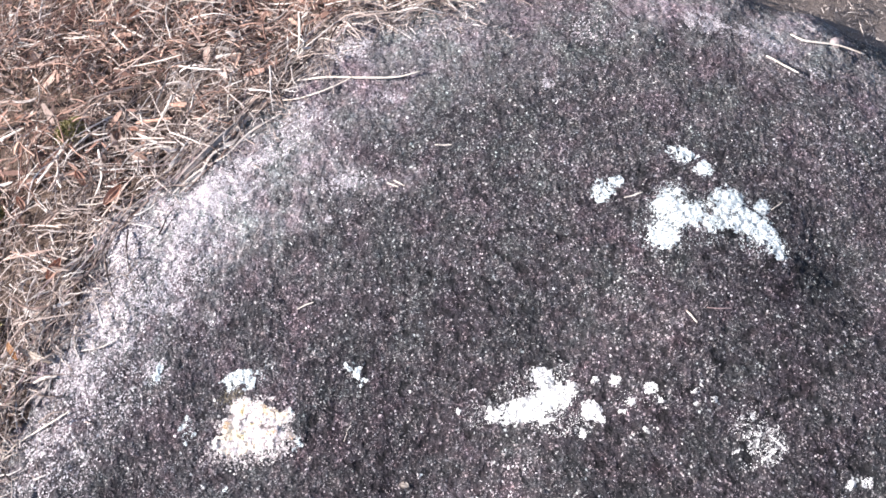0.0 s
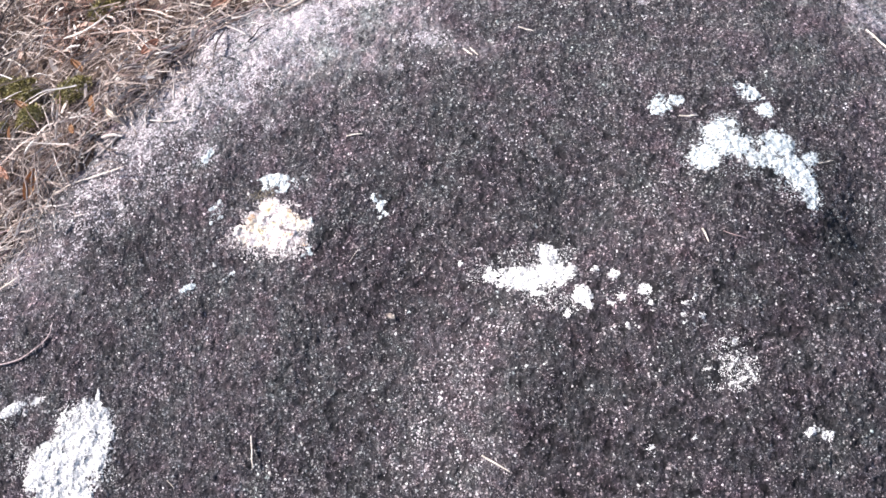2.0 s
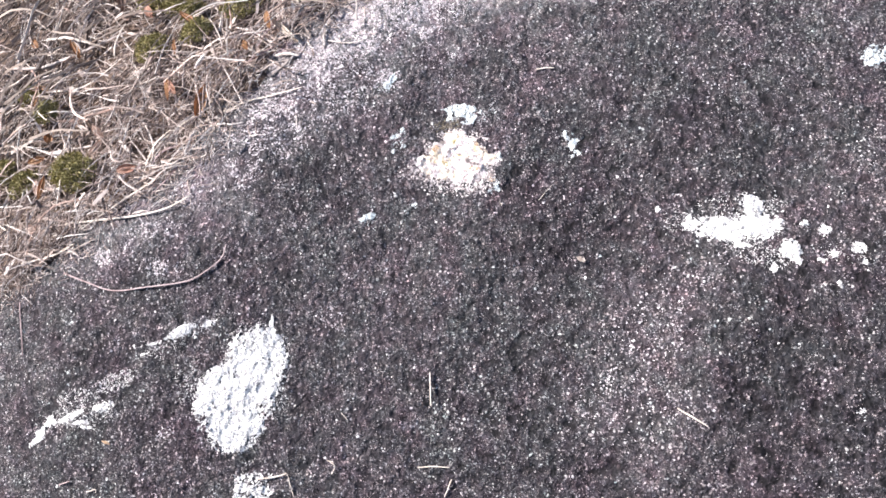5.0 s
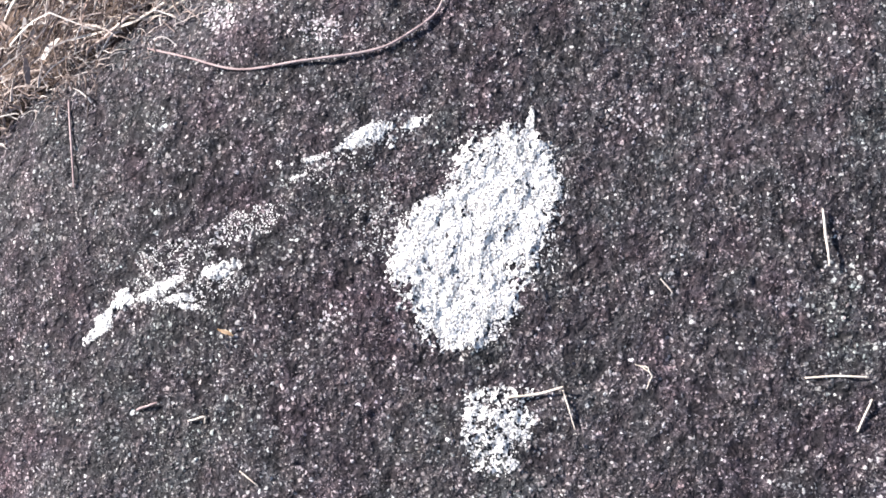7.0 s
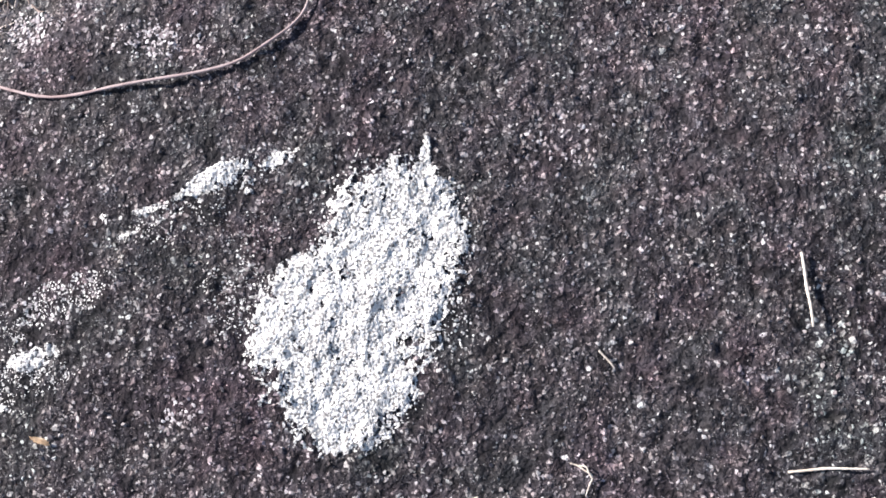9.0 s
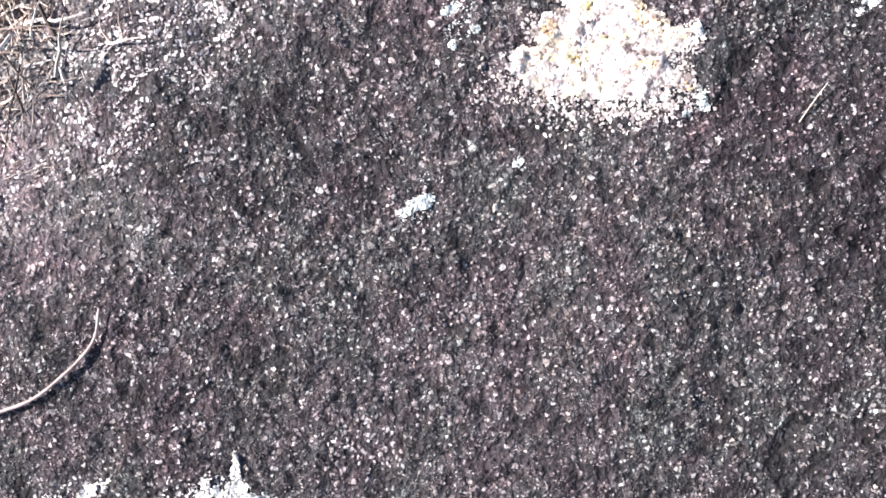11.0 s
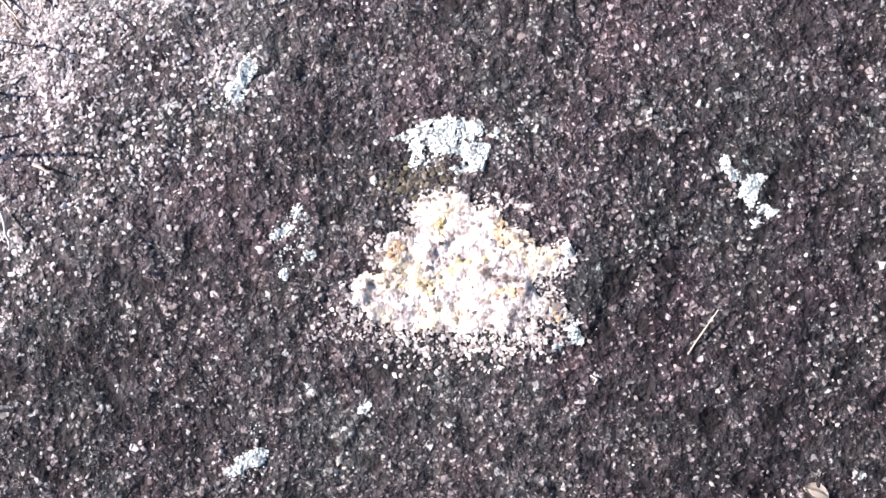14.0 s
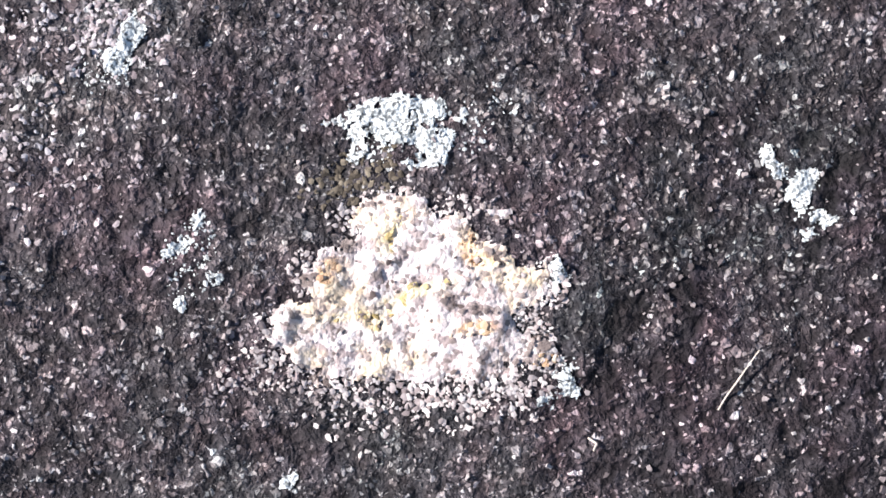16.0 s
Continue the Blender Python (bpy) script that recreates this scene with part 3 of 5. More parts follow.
def lichen(label, material, lobes, pits=0.15):
    patch = thing("lichen_patch", label, "lichen", "lichen patches")
    solid = [l for l in lobes if l[6] > 0.5]
    if solid:
        crust("crust", solid, 0.0010, CHALK_CRUST if material is CHALK else BLUISH_CRUST, patch, 0.0009, pits)
    for lobe in lobes:
        d = lobe[6]
        x, y, r = inside(lobe, max(8, int(area(lobe) * (170000 if d > 0.5 else 620000) * d)))
        if len(x) < 3:
            continue
        flakes("lobe", x, y, (0.0005 if d > 0.5 else 0.0004) + (0.0016 if d > 0.5 else 0.0008) * rng.uniform(0, 1, len(x)) ** 2, material, patch, 0.0011 if d > 0.5 else 0.0006, 0.12, 6, 0.14)
        if d > 0.5:
            wide = [lobe[0], lobe[1], *[v * 1.25 for v in lobe[2:6]], 0.4]
            x, y, r = inside(wide, int(area(wide) * 60000))
            tagged(flakes("fringe_scatter", x, y, 0.0004 + 0.0011 * rng.uniform(0, 1, len(x)) ** 2, material, patch, 0.0005, 0.12, 5, 0.15), kind="stuff")
    return patch


# ---- lichens ----
lichen("broad round white crustose lichen patch on dark rock", CHALK, [(-0.371, -0.282, 0.0498, 0.0001, -0.0007, -0.0478, 1.00), (-0.337, -0.277, 0.0203, 0.0002, -0.0007, -0.0296, 1.00), (-0.358, -0.255, 0.0314, 0.0017, -0.0004, -0.0226, 1.00), (-0.393, -0.336, 0.0583, 0.0250, 0.0191, -0.0396, 1.00), (-0.411, -0.378, 0.0417, 0.0006, -0.0005, -0.0378, 1.00), (-0.437, -0.334, 0.0319, 0.0001, -0.0002, -0.0305, 1.00), (-0.350, -0.306, 0.0276, -0.0030, -0.0046, -0.0415, 1.00), (-0.380, -0.376, 0.0278, 0.0006, -0.0004, -0.0259, 1.00), (-0.400, -0.407, 0.0325, 0.0047, 0.0017, -0.0124, 1.00), (-0.453, -0.351, 0.0186, 0.0003, -0.0000, -0.0168, 1.00), (-0.431, -0.302, 0.0166, 0.0135, 0.0087, -0.0097, 1.00), (-0.345, -0.231, 0.0034, -0.0010, -0.0038, -0.0169, 0.90), (-0.341, -0.244, 0.0104, -0.0086, -0.0057, -0.0072, 0.60), (-0.473, -0.323, 0.0336, -0.0011, -0.0000, -0.0319, 0.28), (-0.465, -0.281, 0.0238, -0.0003, -0.0002, -0.0225, 0.12), (-0.333, -0.350, 0.0193, 0.0000, -0.0005, -0.0224, 0.12), (-0.426, -0.398, 0.0271, -0.0000, -0.0001, -0.0221, 0.40)], 0.20)
lichen("thin ragged white lichen streak beside the big patch", CHALK, [(-0.495, -0.236, 0.0114, 0.0070, 0.0019, -0.0029, 0.80), (-0.483, -0.240, 0.0093, 0.0045, 0.0014, -0.0029, 0.70), (-0.511, -0.247, 0.0090, 0.0031, 0.0012, -0.0025, 0.70), (-0.538, -0.256, 0.0138, 0.0018, 0.0007, -0.0025, 0.90), (-0.571, -0.260, 0.0040, -0.0000, 0.0001, -0.0036, 0.80), (-0.468, -0.247, 0.0031, 0.0002, -0.0001, -0.0027, 1.00), (-0.467, -0.240, 0.0071, 0.0051, 0.0013, -0.0016, 0.70), (-0.453, -0.230, 0.0078, 0.0034, 0.0010, -0.0019, 0.60), (-0.440, -0.224, 0.0053, 0.0012, 0.0007, -0.0021, 0.60), (-0.558, -0.272, 0.0074, 0.0030, 0.0010, -0.0020, 0.60), (-0.489, -0.237, 0.0223, 0.0103, 0.0032, -0.0068, 0.60), (-0.449, -0.227, 0.0169, 0.0059, 0.0019, -0.0041, 0.60), (-0.485, -0.239, 0.0423, 0.0172, 0.0049, -0.0116, 0.35), (-0.513, -0.261, 0.0464, 0.0114, 0.0041, -0.0146, 0.14), (-0.542, -0.269, 0.0231, 0.0065, 0.0027, -0.0070, 0.30)], 0.24)
lichen("white lichen streak with a grey speckled halo", CHALK, [(-0.627, -0.351, 0.0144, 0.0023, 0.0017, -0.0077, 1.00), (-0.610, -0.345, 0.0057, -0.0009, 0.0001, -0.0054, 0.60), (-0.680, -0.362, 0.0222, 0.0079, 0.0033, -0.0052, 0.80), (-0.699, -0.368, 0.0111, 0.0018, 0.0017, -0.0048, 0.80), (-0.725, -0.369, 0.0102, 0.0062, 0.0078, -0.0080, 1.00), (-0.743, -0.383, 0.0116, 0.0047, 0.0046, -0.0056, 1.00), (-0.664, -0.373, 0.0171, 0.0006, 0.0001, -0.0036, 0.70), (-0.652, -0.381, 0.0133, -0.0008, 0.0004, -0.0026, 0.70), (-0.612, -0.316, 0.0503, 0.0159, 0.0070, -0.0159, 0.50), (-0.663, -0.331, 0.0478, 0.0070, 0.0049, -0.0176, 0.40), (-0.647, -0.365, 0.0537, 0.0052, 0.0018, -0.0152, 0.42), (-0.694, -0.359, 0.0328, 0.0104, 0.0070, -0.0139, 0.40), (-0.748, -0.395, 0.0168, 0.0099, 0.0043, -0.0046, 0.90)], 0.22)
lichen("small horseshoe of white lichen crust below the big patch", CHALK, [(-0.373, -0.456, 0.0329, 0.0005, -0.0000, -0.0083, 0.80), (-0.391, -0.483, 0.0141, 0.0002, -0.0000, -0.0254, 0.80), (-0.355, -0.477, 0.0157, 0.0003, -0.0001, -0.0185, 0.70), (-0.377, -0.509, 0.0218, 0.0004, -0.0000, -0.0131, 0.80), (-0.373, -0.483, 0.0197, 0.0003, -0.0001, -0.0246, 0.60)], -0.08)
lichen("ragged bright white lichen patch with loose crumbs", CHALK, [(0.345, -0.096, 0.0357, -0.0023, 0.0004, -0.0187, 1.00), (0.366, -0.105, 0.0265, -0.0039, -0.0010, -0.0148, 1.00), (0.401, -0.062, 0.0170, -0.0096, -0.0074, -0.0139, 0.90), (0.407, -0.098, 0.0344, -0.0087, -0.0035, -0.0230, 1.00), (0.433, -0.097, 0.0139, -0.0021, -0.0009, -0.0115, 0.80), (0.450, -0.140, 0.0132, 0.0061, 0.0073, -0.0151, 0.85), (0.457, -0.156, 0.0076, -0.0018, -0.0006, -0.0075, 0.80), (0.425, -0.168, 0.0051, -0.0013, -0.0007, -0.0085, 0.70), (0.383, -0.128, 0.0157, -0.0020, -0.0004, -0.0054, 0.70), (0.311, -0.088, 0.0118, -0.0022, -0.0008, -0.0141, 0.70), (0.474, -0.100, 0.0069, -0.0002, -0.0005, -0.0062, 1.00), (0.502, -0.112, 0.0085, -0.0012, -0.0010, -0.0107, 1.00), (0.545, -0.144, 0.0116, -0.0014, -0.0011, -0.0096, 0.80), (0.553, -0.166, 0.0048, -0.0011, -0.0005, -0.0045, 1.00), (0.509, -0.149, 0.0091, -0.0018, -0.0007, -0.0069, 0.60), (0.493, -0.158, 0.0049, -0.0014, -0.0003, -0.0032, 0.80), (0.513, -0.195, 0.0034, -0.0027, -0.0020, -0.0031, 1.00), (0.600, -0.172, 0.0049, -0.0004, -0.0005, -0.0038, 0.80), (0.616, -0.165, 0.0033, -0.0002, -0.0008, -0.0044, 0.60), (0.596, -0.189, 0.0040, -0.0006, -0.0004, -0.0039, 1.00), (0.622, -0.193, 0.0053, -0.0020, -0.0020, -0.0042, 1.00), (0.404, -0.139, 0.0517, -0.0240, -0.0079, -0.0204, 0.38), (0.296, -0.080, 0.0290, -0.0036, -0.0011, -0.0228, 0.25), (0.519, -0.150, 0.0400, -0.0127, -0.0041, -0.0151, 0.16), (0.265, -0.065, 0.0036, -0.0001, -0.0002, -0.0050, 0.70), (0.436, -0.066, 0.0218, -0.0037, -0.0014, -0.0170, 0.20), (0.377, -0.083, 0.0615, -0.0075, -0.0028, -0.0421, 0.20)], 0.20)
lichen("lacy pale lichen patch in broken rings", CHALK, [(0.663, -0.276, 0.0311, -0.0033, -0.0047, -0.0347, 0.48), (0.646, -0.236, 0.0112, -0.0008, -0.0014, -0.0097, 0.50), (0.664, -0.233, 0.0041, -0.0002, -0.0009, -0.0068, 1.00), (0.619, -0.273, 0.0064, -0.0004, -0.0004, -0.0033, 1.00), (0.688, -0.289, 0.0061, -0.0007, -0.0013, -0.0098, 0.50), (0.657, -0.303, 0.0173, -0.0013, -0.0009, -0.0072, 0.50), (0.679, -0.265, 0.0069, -0.0067, -0.0036, -0.0051, 0.50), (0.649, -0.258, 0.0117, -0.0014, -0.0013, -0.0076, 0.50), (0.669, -0.288, 0.0081, 0.0058, 0.0025, -0.0040, 0.50), (0.658, -0.268, 0.0019, -0.0012, -0.0106, -0.0124, 0.80), (0.680, -0.284, 0.0022, 0.0011, 0.0055, -0.0131, 0.80), (0.660, -0.295, 0.0155, 0.0045, 0.0004, -0.0026, 0.80), (0.658, -0.236, 0.0362, -0.0023, -0.0028, -0.0243, 0.14), (0.634, -0.297, 0.0170, -0.0020, -0.0015, -0.0115, 0.20)], 0.10)
lichen("bluish white crustose lichen cluster on the shoulder", BLUISH, [(0.695, 0.118, 0.0276, -0.0016, -0.0038, -0.0265, 1.00), (0.720, 0.088, 0.0231, -0.0100, -0.0090, -0.0236, 1.00), (0.663, 0.070, 0.0244, -0.0047, -0.0039, -0.0265, 1.00), (0.779, 0.085, 0.0296, -0.0100, -0.0107, -0.0267, 1.00), (0.790, 0.046, 0.0364, -0.0165, -0.0089, -0.0183, 1.00), (0.815, 0.005, 0.0149, 0.0050, 0.0012, -0.0419, 0.70), (0.750, 0.058, 0.0243, 0.0004, -0.0028, -0.0168, 1.00), (0.697, 0.089, 0.0229, -0.0013, -0.0039, -0.0219, 1.00), (0.828, 0.058, 0.0153, 0.0018, -0.0032, -0.0168, 0.60), (0.803, 0.021, 0.0153, -0.0120, -0.0125, -0.0183, 0.80), (0.607, 0.180, 0.0189, -0.0025, -0.0027, -0.0213, 0.70), (0.635, 0.187, 0.0144, -0.0017, -0.0015, -0.0114, 0.55), (0.753, 0.195, 0.0183, -0.0154, -0.0084, -0.0129, 0.70), (0.774, 0.155, 0.0140, -0.0079, -0.0062, -0.0134, 0.60), (0.779, 0.009, 0.0305, -0.0193, -0.0105, -0.0181, 0.30), (0.824, -0.014, 0.0120, 0.0028, -0.0023, -0.0325, 0.50), (0.719, 0.075, 0.1056, -0.0192, -0.0141, -0.0514, 0.12), (0.701, 0.127, 0.0399, -0.0028, -0.0042, -0.0275, 0.30)], 0.14)
lichen("two small crumbs of white lichen", CHALK, [(0.750, -0.373, 0.0087, -0.0002, -0.0008, -0.0070, 1.00), (0.774, -0.378, 0.0087, -0.0002, -0.0009, -0.0070, 1.00), (0.527, -0.376, 0.0056, -0.0004, -0.0004, -0.0048, 1.00), (0.589, -0.368, 0.0048, -0.0003, -0.0004, -0.0039, 0.60)], 0.12)
lichen("curled greenish white leafy lichen rosette", BLUISH, [(-0.074, 0.118, 0.0024, -0.0006, -0.0002, -0.0012, 0.90), (-0.068, 0.118, 0.0037, -0.0000, 0.0000, -0.0019, 0.80), (-0.055, 0.120, 0.0104, 0.0040, 0.0016, -0.0046, 0.90), (-0.037, 0.120, 0.0139, -0.0040, -0.0013, -0.0047, 1.00), (-0.026, 0.113, 0.0069, -0.0056, -0.0050, -0.0063, 1.00), (-0.025, 0.100, 0.0082, -0.0015, -0.0016, -0.0098, 1.00), (-0.026, 0.091, 0.0046, -0.0009, -0.0004, -0.0027, 0.80), (-0.059, 0.111, 0.0051, -0.0032, -0.0048, -0.0076, 0.75), (-0.061, 0.102, 0.0047, -0.0011, -0.0009, -0.0048, 0.70), (-0.045, 0.113, 0.0130, 0.0013, 0.0008, -0.0075, 0.80), (-0.041, 0.108, 0.0114, 0.0010, 0.0008, -0.0074, 0.72), (-0.049, 0.102, 0.0105, 0.0005, 0.0007, -0.0075, 0.40), (-0.011, 0.109, 0.0036, -0.0006, -0.0005, -0.0029, 0.60), (-0.005, 0.103, 0.0057, -0.0008, -0.0004, -0.0024, 0.50), (0.009, 0.106, 0.0077, 0.0022, 0.0002, -0.0011, 0.90), (-0.040, 0.092, 0.0036, -0.0016, -0.0007, -0.0009, 0.80), (-0.008, 0.100, 0.0103, -0.0016, -0.0018, -0.0105, 0.18), (0.003, 0.114, 0.0129, -0.0022, -0.0018, -0.0108, 0.12)], 0.28)
lichen("small zigzag of white leafy lichen", BLUISH, [(0.124, 0.070, 0.0031, 0.0005, 0.0003, -0.0046, 1.00), (0.128, 0.062, 0.0032, -0.0040, -0.0024, -0.0020, 0.90), (0.139, 0.055, 0.0072, 0.0015, 0.0009, -0.0045, 1.00), (0.136, 0.046, 0.0030, -0.0014, -0.0030, -0.0070, 0.90), (0.143, 0.036, 0.0057, -0.0025, -0.0017, -0.0038, 1.00), (0.137, 0.031, 0.0053, -0.0007, -0.0007, -0.0031, 1.00), (0.133, 0.050, 0.0033, -0.0039, -0.0023, -0.0019, 0.80), (0.137, 0.048, 0.0092, 0.0033, 0.0052, -0.0144, 0.10)], 0.45)
lichen("scattered pale lichen crumbs on dark rock", BLUISH, [(-0.140, 0.079, 0.0027, -0.0013, -0.0038, -0.0072, 0.80), (-0.146, 0.072, 0.0068, 0.0005, 0.0011, -0.0036, 0.80), (-0.137, 0.055, 0.0050, -0.0010, -0.0006, -0.0035, 0.80), (-0.152, 0.045, 0.0024, -0.0003, -0.0006, -0.0029, 0.80), (-0.156, 0.069, 0.0028, -0.0003, -0.0006, -0.0018, 0.70), (-0.138, 0.084, 0.0031, -0.0006, -0.0005, -0.0021, 0.80), (-0.142, 0.069, 0.0084, -0.0024, -0.0046, -0.0145, 0.40), (-0.143, 0.064, 0.0148, -0.0045, -0.0074, -0.0244, 0.15)], 0.40)
lichen("scattered pale lichen crumbs near the litter", BLUISH, [(-0.157, 0.169, 0.0033, -0.0024, -0.0059, -0.0073, 0.80), (-0.165, 0.161, 0.0050, -0.0006, -0.0006, -0.0048, 0.80), (-0.183, 0.149, 0.0086, 0.0008, 0.0001, -0.0039, 0.20), (-0.169, 0.160, 0.0118, -0.0094, -0.0107, -0.0130, 0.18), (-0.155, 0.177, 0.0020, -0.0003, -0.0004, -0.0032, 0.60), (-0.177, 0.154, 0.0057, 0.0010, 0.0007, -0.0035, 0.30)], 0.40)
lichen("pale blue green leafy lichen at the scar edge", BLUISH, [(0.015, -0.015, 0.0028, -0.0010, -0.0019, -0.0056, 1.00), (0.010, -0.022, 0.0051, 0.0009, 0.0005, -0.0019, 0.70), (0.017, -0.021, 0.0035, -0.0006, -0.0004, -0.0025, 0.90), (0.003, -0.024, 0.0036, -0.0006, -0.0004, -0.0025, 0.60), (0.019, 0.029, 0.0026, 0.0000, -0.0001, -0.0064, 0.60), (0.016, 0.036, 0.0030, -0.0006, -0.0004, -0.0021, 0.50), (0.015, -0.013, 0.0075, -0.0012, -0.0015, -0.0098, 0.30), (0.017, 0.028, 0.0100, -0.0018, -0.0017, -0.0099, 0.20)], 0.40)
lichen("small greyish white lichen tuft", BLUISH, [(-0.190, -0.060, 0.0130, 0.0031, 0.0013, -0.0049, 0.80), (-0.202, -0.066, 0.0071, -0.0011, -0.0007, -0.0046, 0.80), (-0.195, -0.067, 0.0157, -0.0023, -0.0016, -0.0100, 0.25), (-0.183, -0.041, 0.0049, -0.0026, -0.0041, -0.0075, 0.20), (-0.118, -0.041, 0.0041, 0.0031, 0.0019, -0.0026, 1.00), (-0.131, -0.051, 0.0024, -0.0004, -0.0003, -0.0019, 0.60)], 0.40)

WASHES = (
    [(-0.009, 0.430, 0.0805, -0.0034, 0.0008, -0.0453, 1.00), (-0.153, 0.406, 0.0331, -0.0352, -0.0416, -0.0518, 0.90), (0.093, 0.463, 0.0417, -0.0085, -0.0024, -0.0198, 1.00), (0.196, 0.507, 0.0549, -0.0235, -0.0130, -0.0433, 0.50), (0.321, 0.625, 0.0444, 0.0110, 0.0038, -0.0322, 1.00), (0.147, 0.482, 0.0667, 0.0144, 0.0055, -0.0334, 0.40), (0.347, 0.493, 0.0273, -0.0118, -0.0044, -0.0133, 0.40), (-0.108, 0.281, 0.0279, -0.0111, -0.0117, -0.0422, 0.45), (-0.218, 0.309, 0.0335, -0.0248, -0.0314, -0.0564, 0.40), (0.609, 0.410, 0.0124, -0.0053, -0.0054, -0.0132, 0.80), (0.224, 0.361, 0.0195, -0.0082, -0.0065, -0.0199, 0.35), (-0.291, 0.228, 0.0329, -0.0199, -0.0259, -0.0568, 0.30), (-0.376, 0.136, 0.0517, -0.0201, -0.0131, -0.0505, 0.25), (0.462, 0.612, 0.0840, -0.0363, -0.0167, -0.0480, 0.10), (0.178, 0.311, 0.0070, -0.0029, -0.0025, -0.0077, 0.90)],
    [(0.916, 0.436, 0.0285, -0.0271, -0.0209, -0.0250, 0.70), (0.968, 0.398, 0.0360, -0.0327, -0.0144, -0.0167, 0.50), (1.009, 0.348, 0.0276, -0.0267, -0.0114, -0.0120, 0.50), (0.726, 0.486, 0.0459, -0.0184, -0.0204, -0.0469, 0.12), (1.035, 0.275, 0.0466, -0.0330, -0.0177, -0.0203, 0.15), (1.025, 0.127, 0.0774, -0.0207, -0.0644, -0.1066, 0.05)],
    [(-0.160, 0.172, 0.0226, -0.0005, 0.0006, -0.0223, 0.50), (-0.328, 0.101, 0.0286, -0.0009, 0.0013, -0.0237, 0.30), (-0.400, 0.030, 0.0477, -0.0015, 0.0031, -0.0570, 0.10), (-0.569, -0.085, 0.0851, 0.0171, 0.0098, -0.0274, 0.14), (-0.285, 0.196, 0.0576, -0.0021, 0.0018, -0.0313, 0.25), (-0.495, -0.004, 0.0491, -0.0025, 0.0021, -0.0287, 0.25)],
    [(-0.534, -0.137, 0.0378, -0.0035, 0.0004, -0.0168, 0.30), (-0.633, -0.111, 0.0323, -0.0050, 0.0015, -0.0222, 0.30), (-0.243, -0.220, 0.0351, -0.0008, -0.0013, -0.0230, 0.05), (-0.521, -0.394, 0.0198, -0.0008, -0.0002, -0.0126, 0.20), (-0.624, -0.321, 0.0383, -0.0029, 0.0002, -0.0227, 0.15)],
    [(-0.317, 0.175, 0.0923, 0.0472, 0.0208, -0.0401, 0.07), (-0.235, 0.245, 0.0972, 0.0024, 0.0019, -0.0378, 0.10), (-0.337, 0.105, 0.0706, -0.0110, -0.0081, -0.0620, 0.03), (-0.211, 0.146, 0.0866, -0.0131, -0.0089, -0.0628, 0.04), (-0.088, 0.214, 0.0639, -0.0097, -0.0050, -0.0326, 0.07)],
    [(-0.312, 0.127, 0.1960, 0.1650, 0.0478, -0.0600, 0.14), (-0.092, 0.326, 0.1734, 0.1125, 0.0342, -0.0630, 0.22)],
    # the first four imitate sunlight on the folds with pale flecks
    [(0.221, -0.271, 0.0927, 0.0776, 0.0492, -0.0524, 0.04), (0.209, -0.363, 0.1067, -0.0083, -0.0027, -0.0743, 0.04), (0.325, -0.167, 0.0780, 0.0559, 0.0270, -0.0369, 0.03), (0.604, 0.024, 0.0524, -0.0038, -0.0070, -0.0696, 0.03), (-0.214, 0.300, 0.0684, 0.0427, 0.0303, -0.0526, 0.55), (-0.005, 0.426, 0.1223, 0.0182, 0.0088, -0.0456, 0.90), (-0.074, 0.361, 0.0858, 0.0321, 0.0169, -0.0466, 0.40), (0.223, 0.365, 0.0605, -0.0047, -0.0000, -0.0247, 0.30)],
)
brown_film = thing("brown_lichen", "olive brown lichen film beside the chipped scar", "lichen")
for lobe in [(-0.067, 0.093, 0.0149, 0.0030, 0.0028, -0.0096, 0.60), (-0.082, 0.086, 0.0096, 0.0023, 0.0018, -0.0079, 0.35), (-0.048, 0.092, 0.0058, -0.0015, -0.0016, -0.0107, 0.40), (-0.063, 0.084, 0.0132, -0.0003, 0.0001, -0.0052, 0.40)]:
    x, y, r = inside(lobe, int(area(lobe) * 210000 * lobe[6]) + 6)
    flakes("film", x, y, rng.uniform(0.0007, 0.0024, len(x)), OLIVE, brown_film)
dust = thing("lichen_dust_and_ridge_light", "thin greyish white lichen film along the buried rock edge, with pale flecks imitating sunlit ridges", "lichen", kind="stuff")
for group in WASHES:
    for lobe in group:
        x, y, r = inside(lobe, int(area(lobe) * 800000 * lobe[6]) + 6)
        ok = rng.uniform(0, 1, len(x)) < (1.1 - r * r) * (0.75 + 1.6 * lattice(x, y, 0.02, 65) + 0.9 * lattice(x, y, 0.006, 66))
        x, y = x[ok], y[ok]
        flakes("film", x, y, rng.uniform(0.0006, 0.0021, len(x)), DUST, dust)

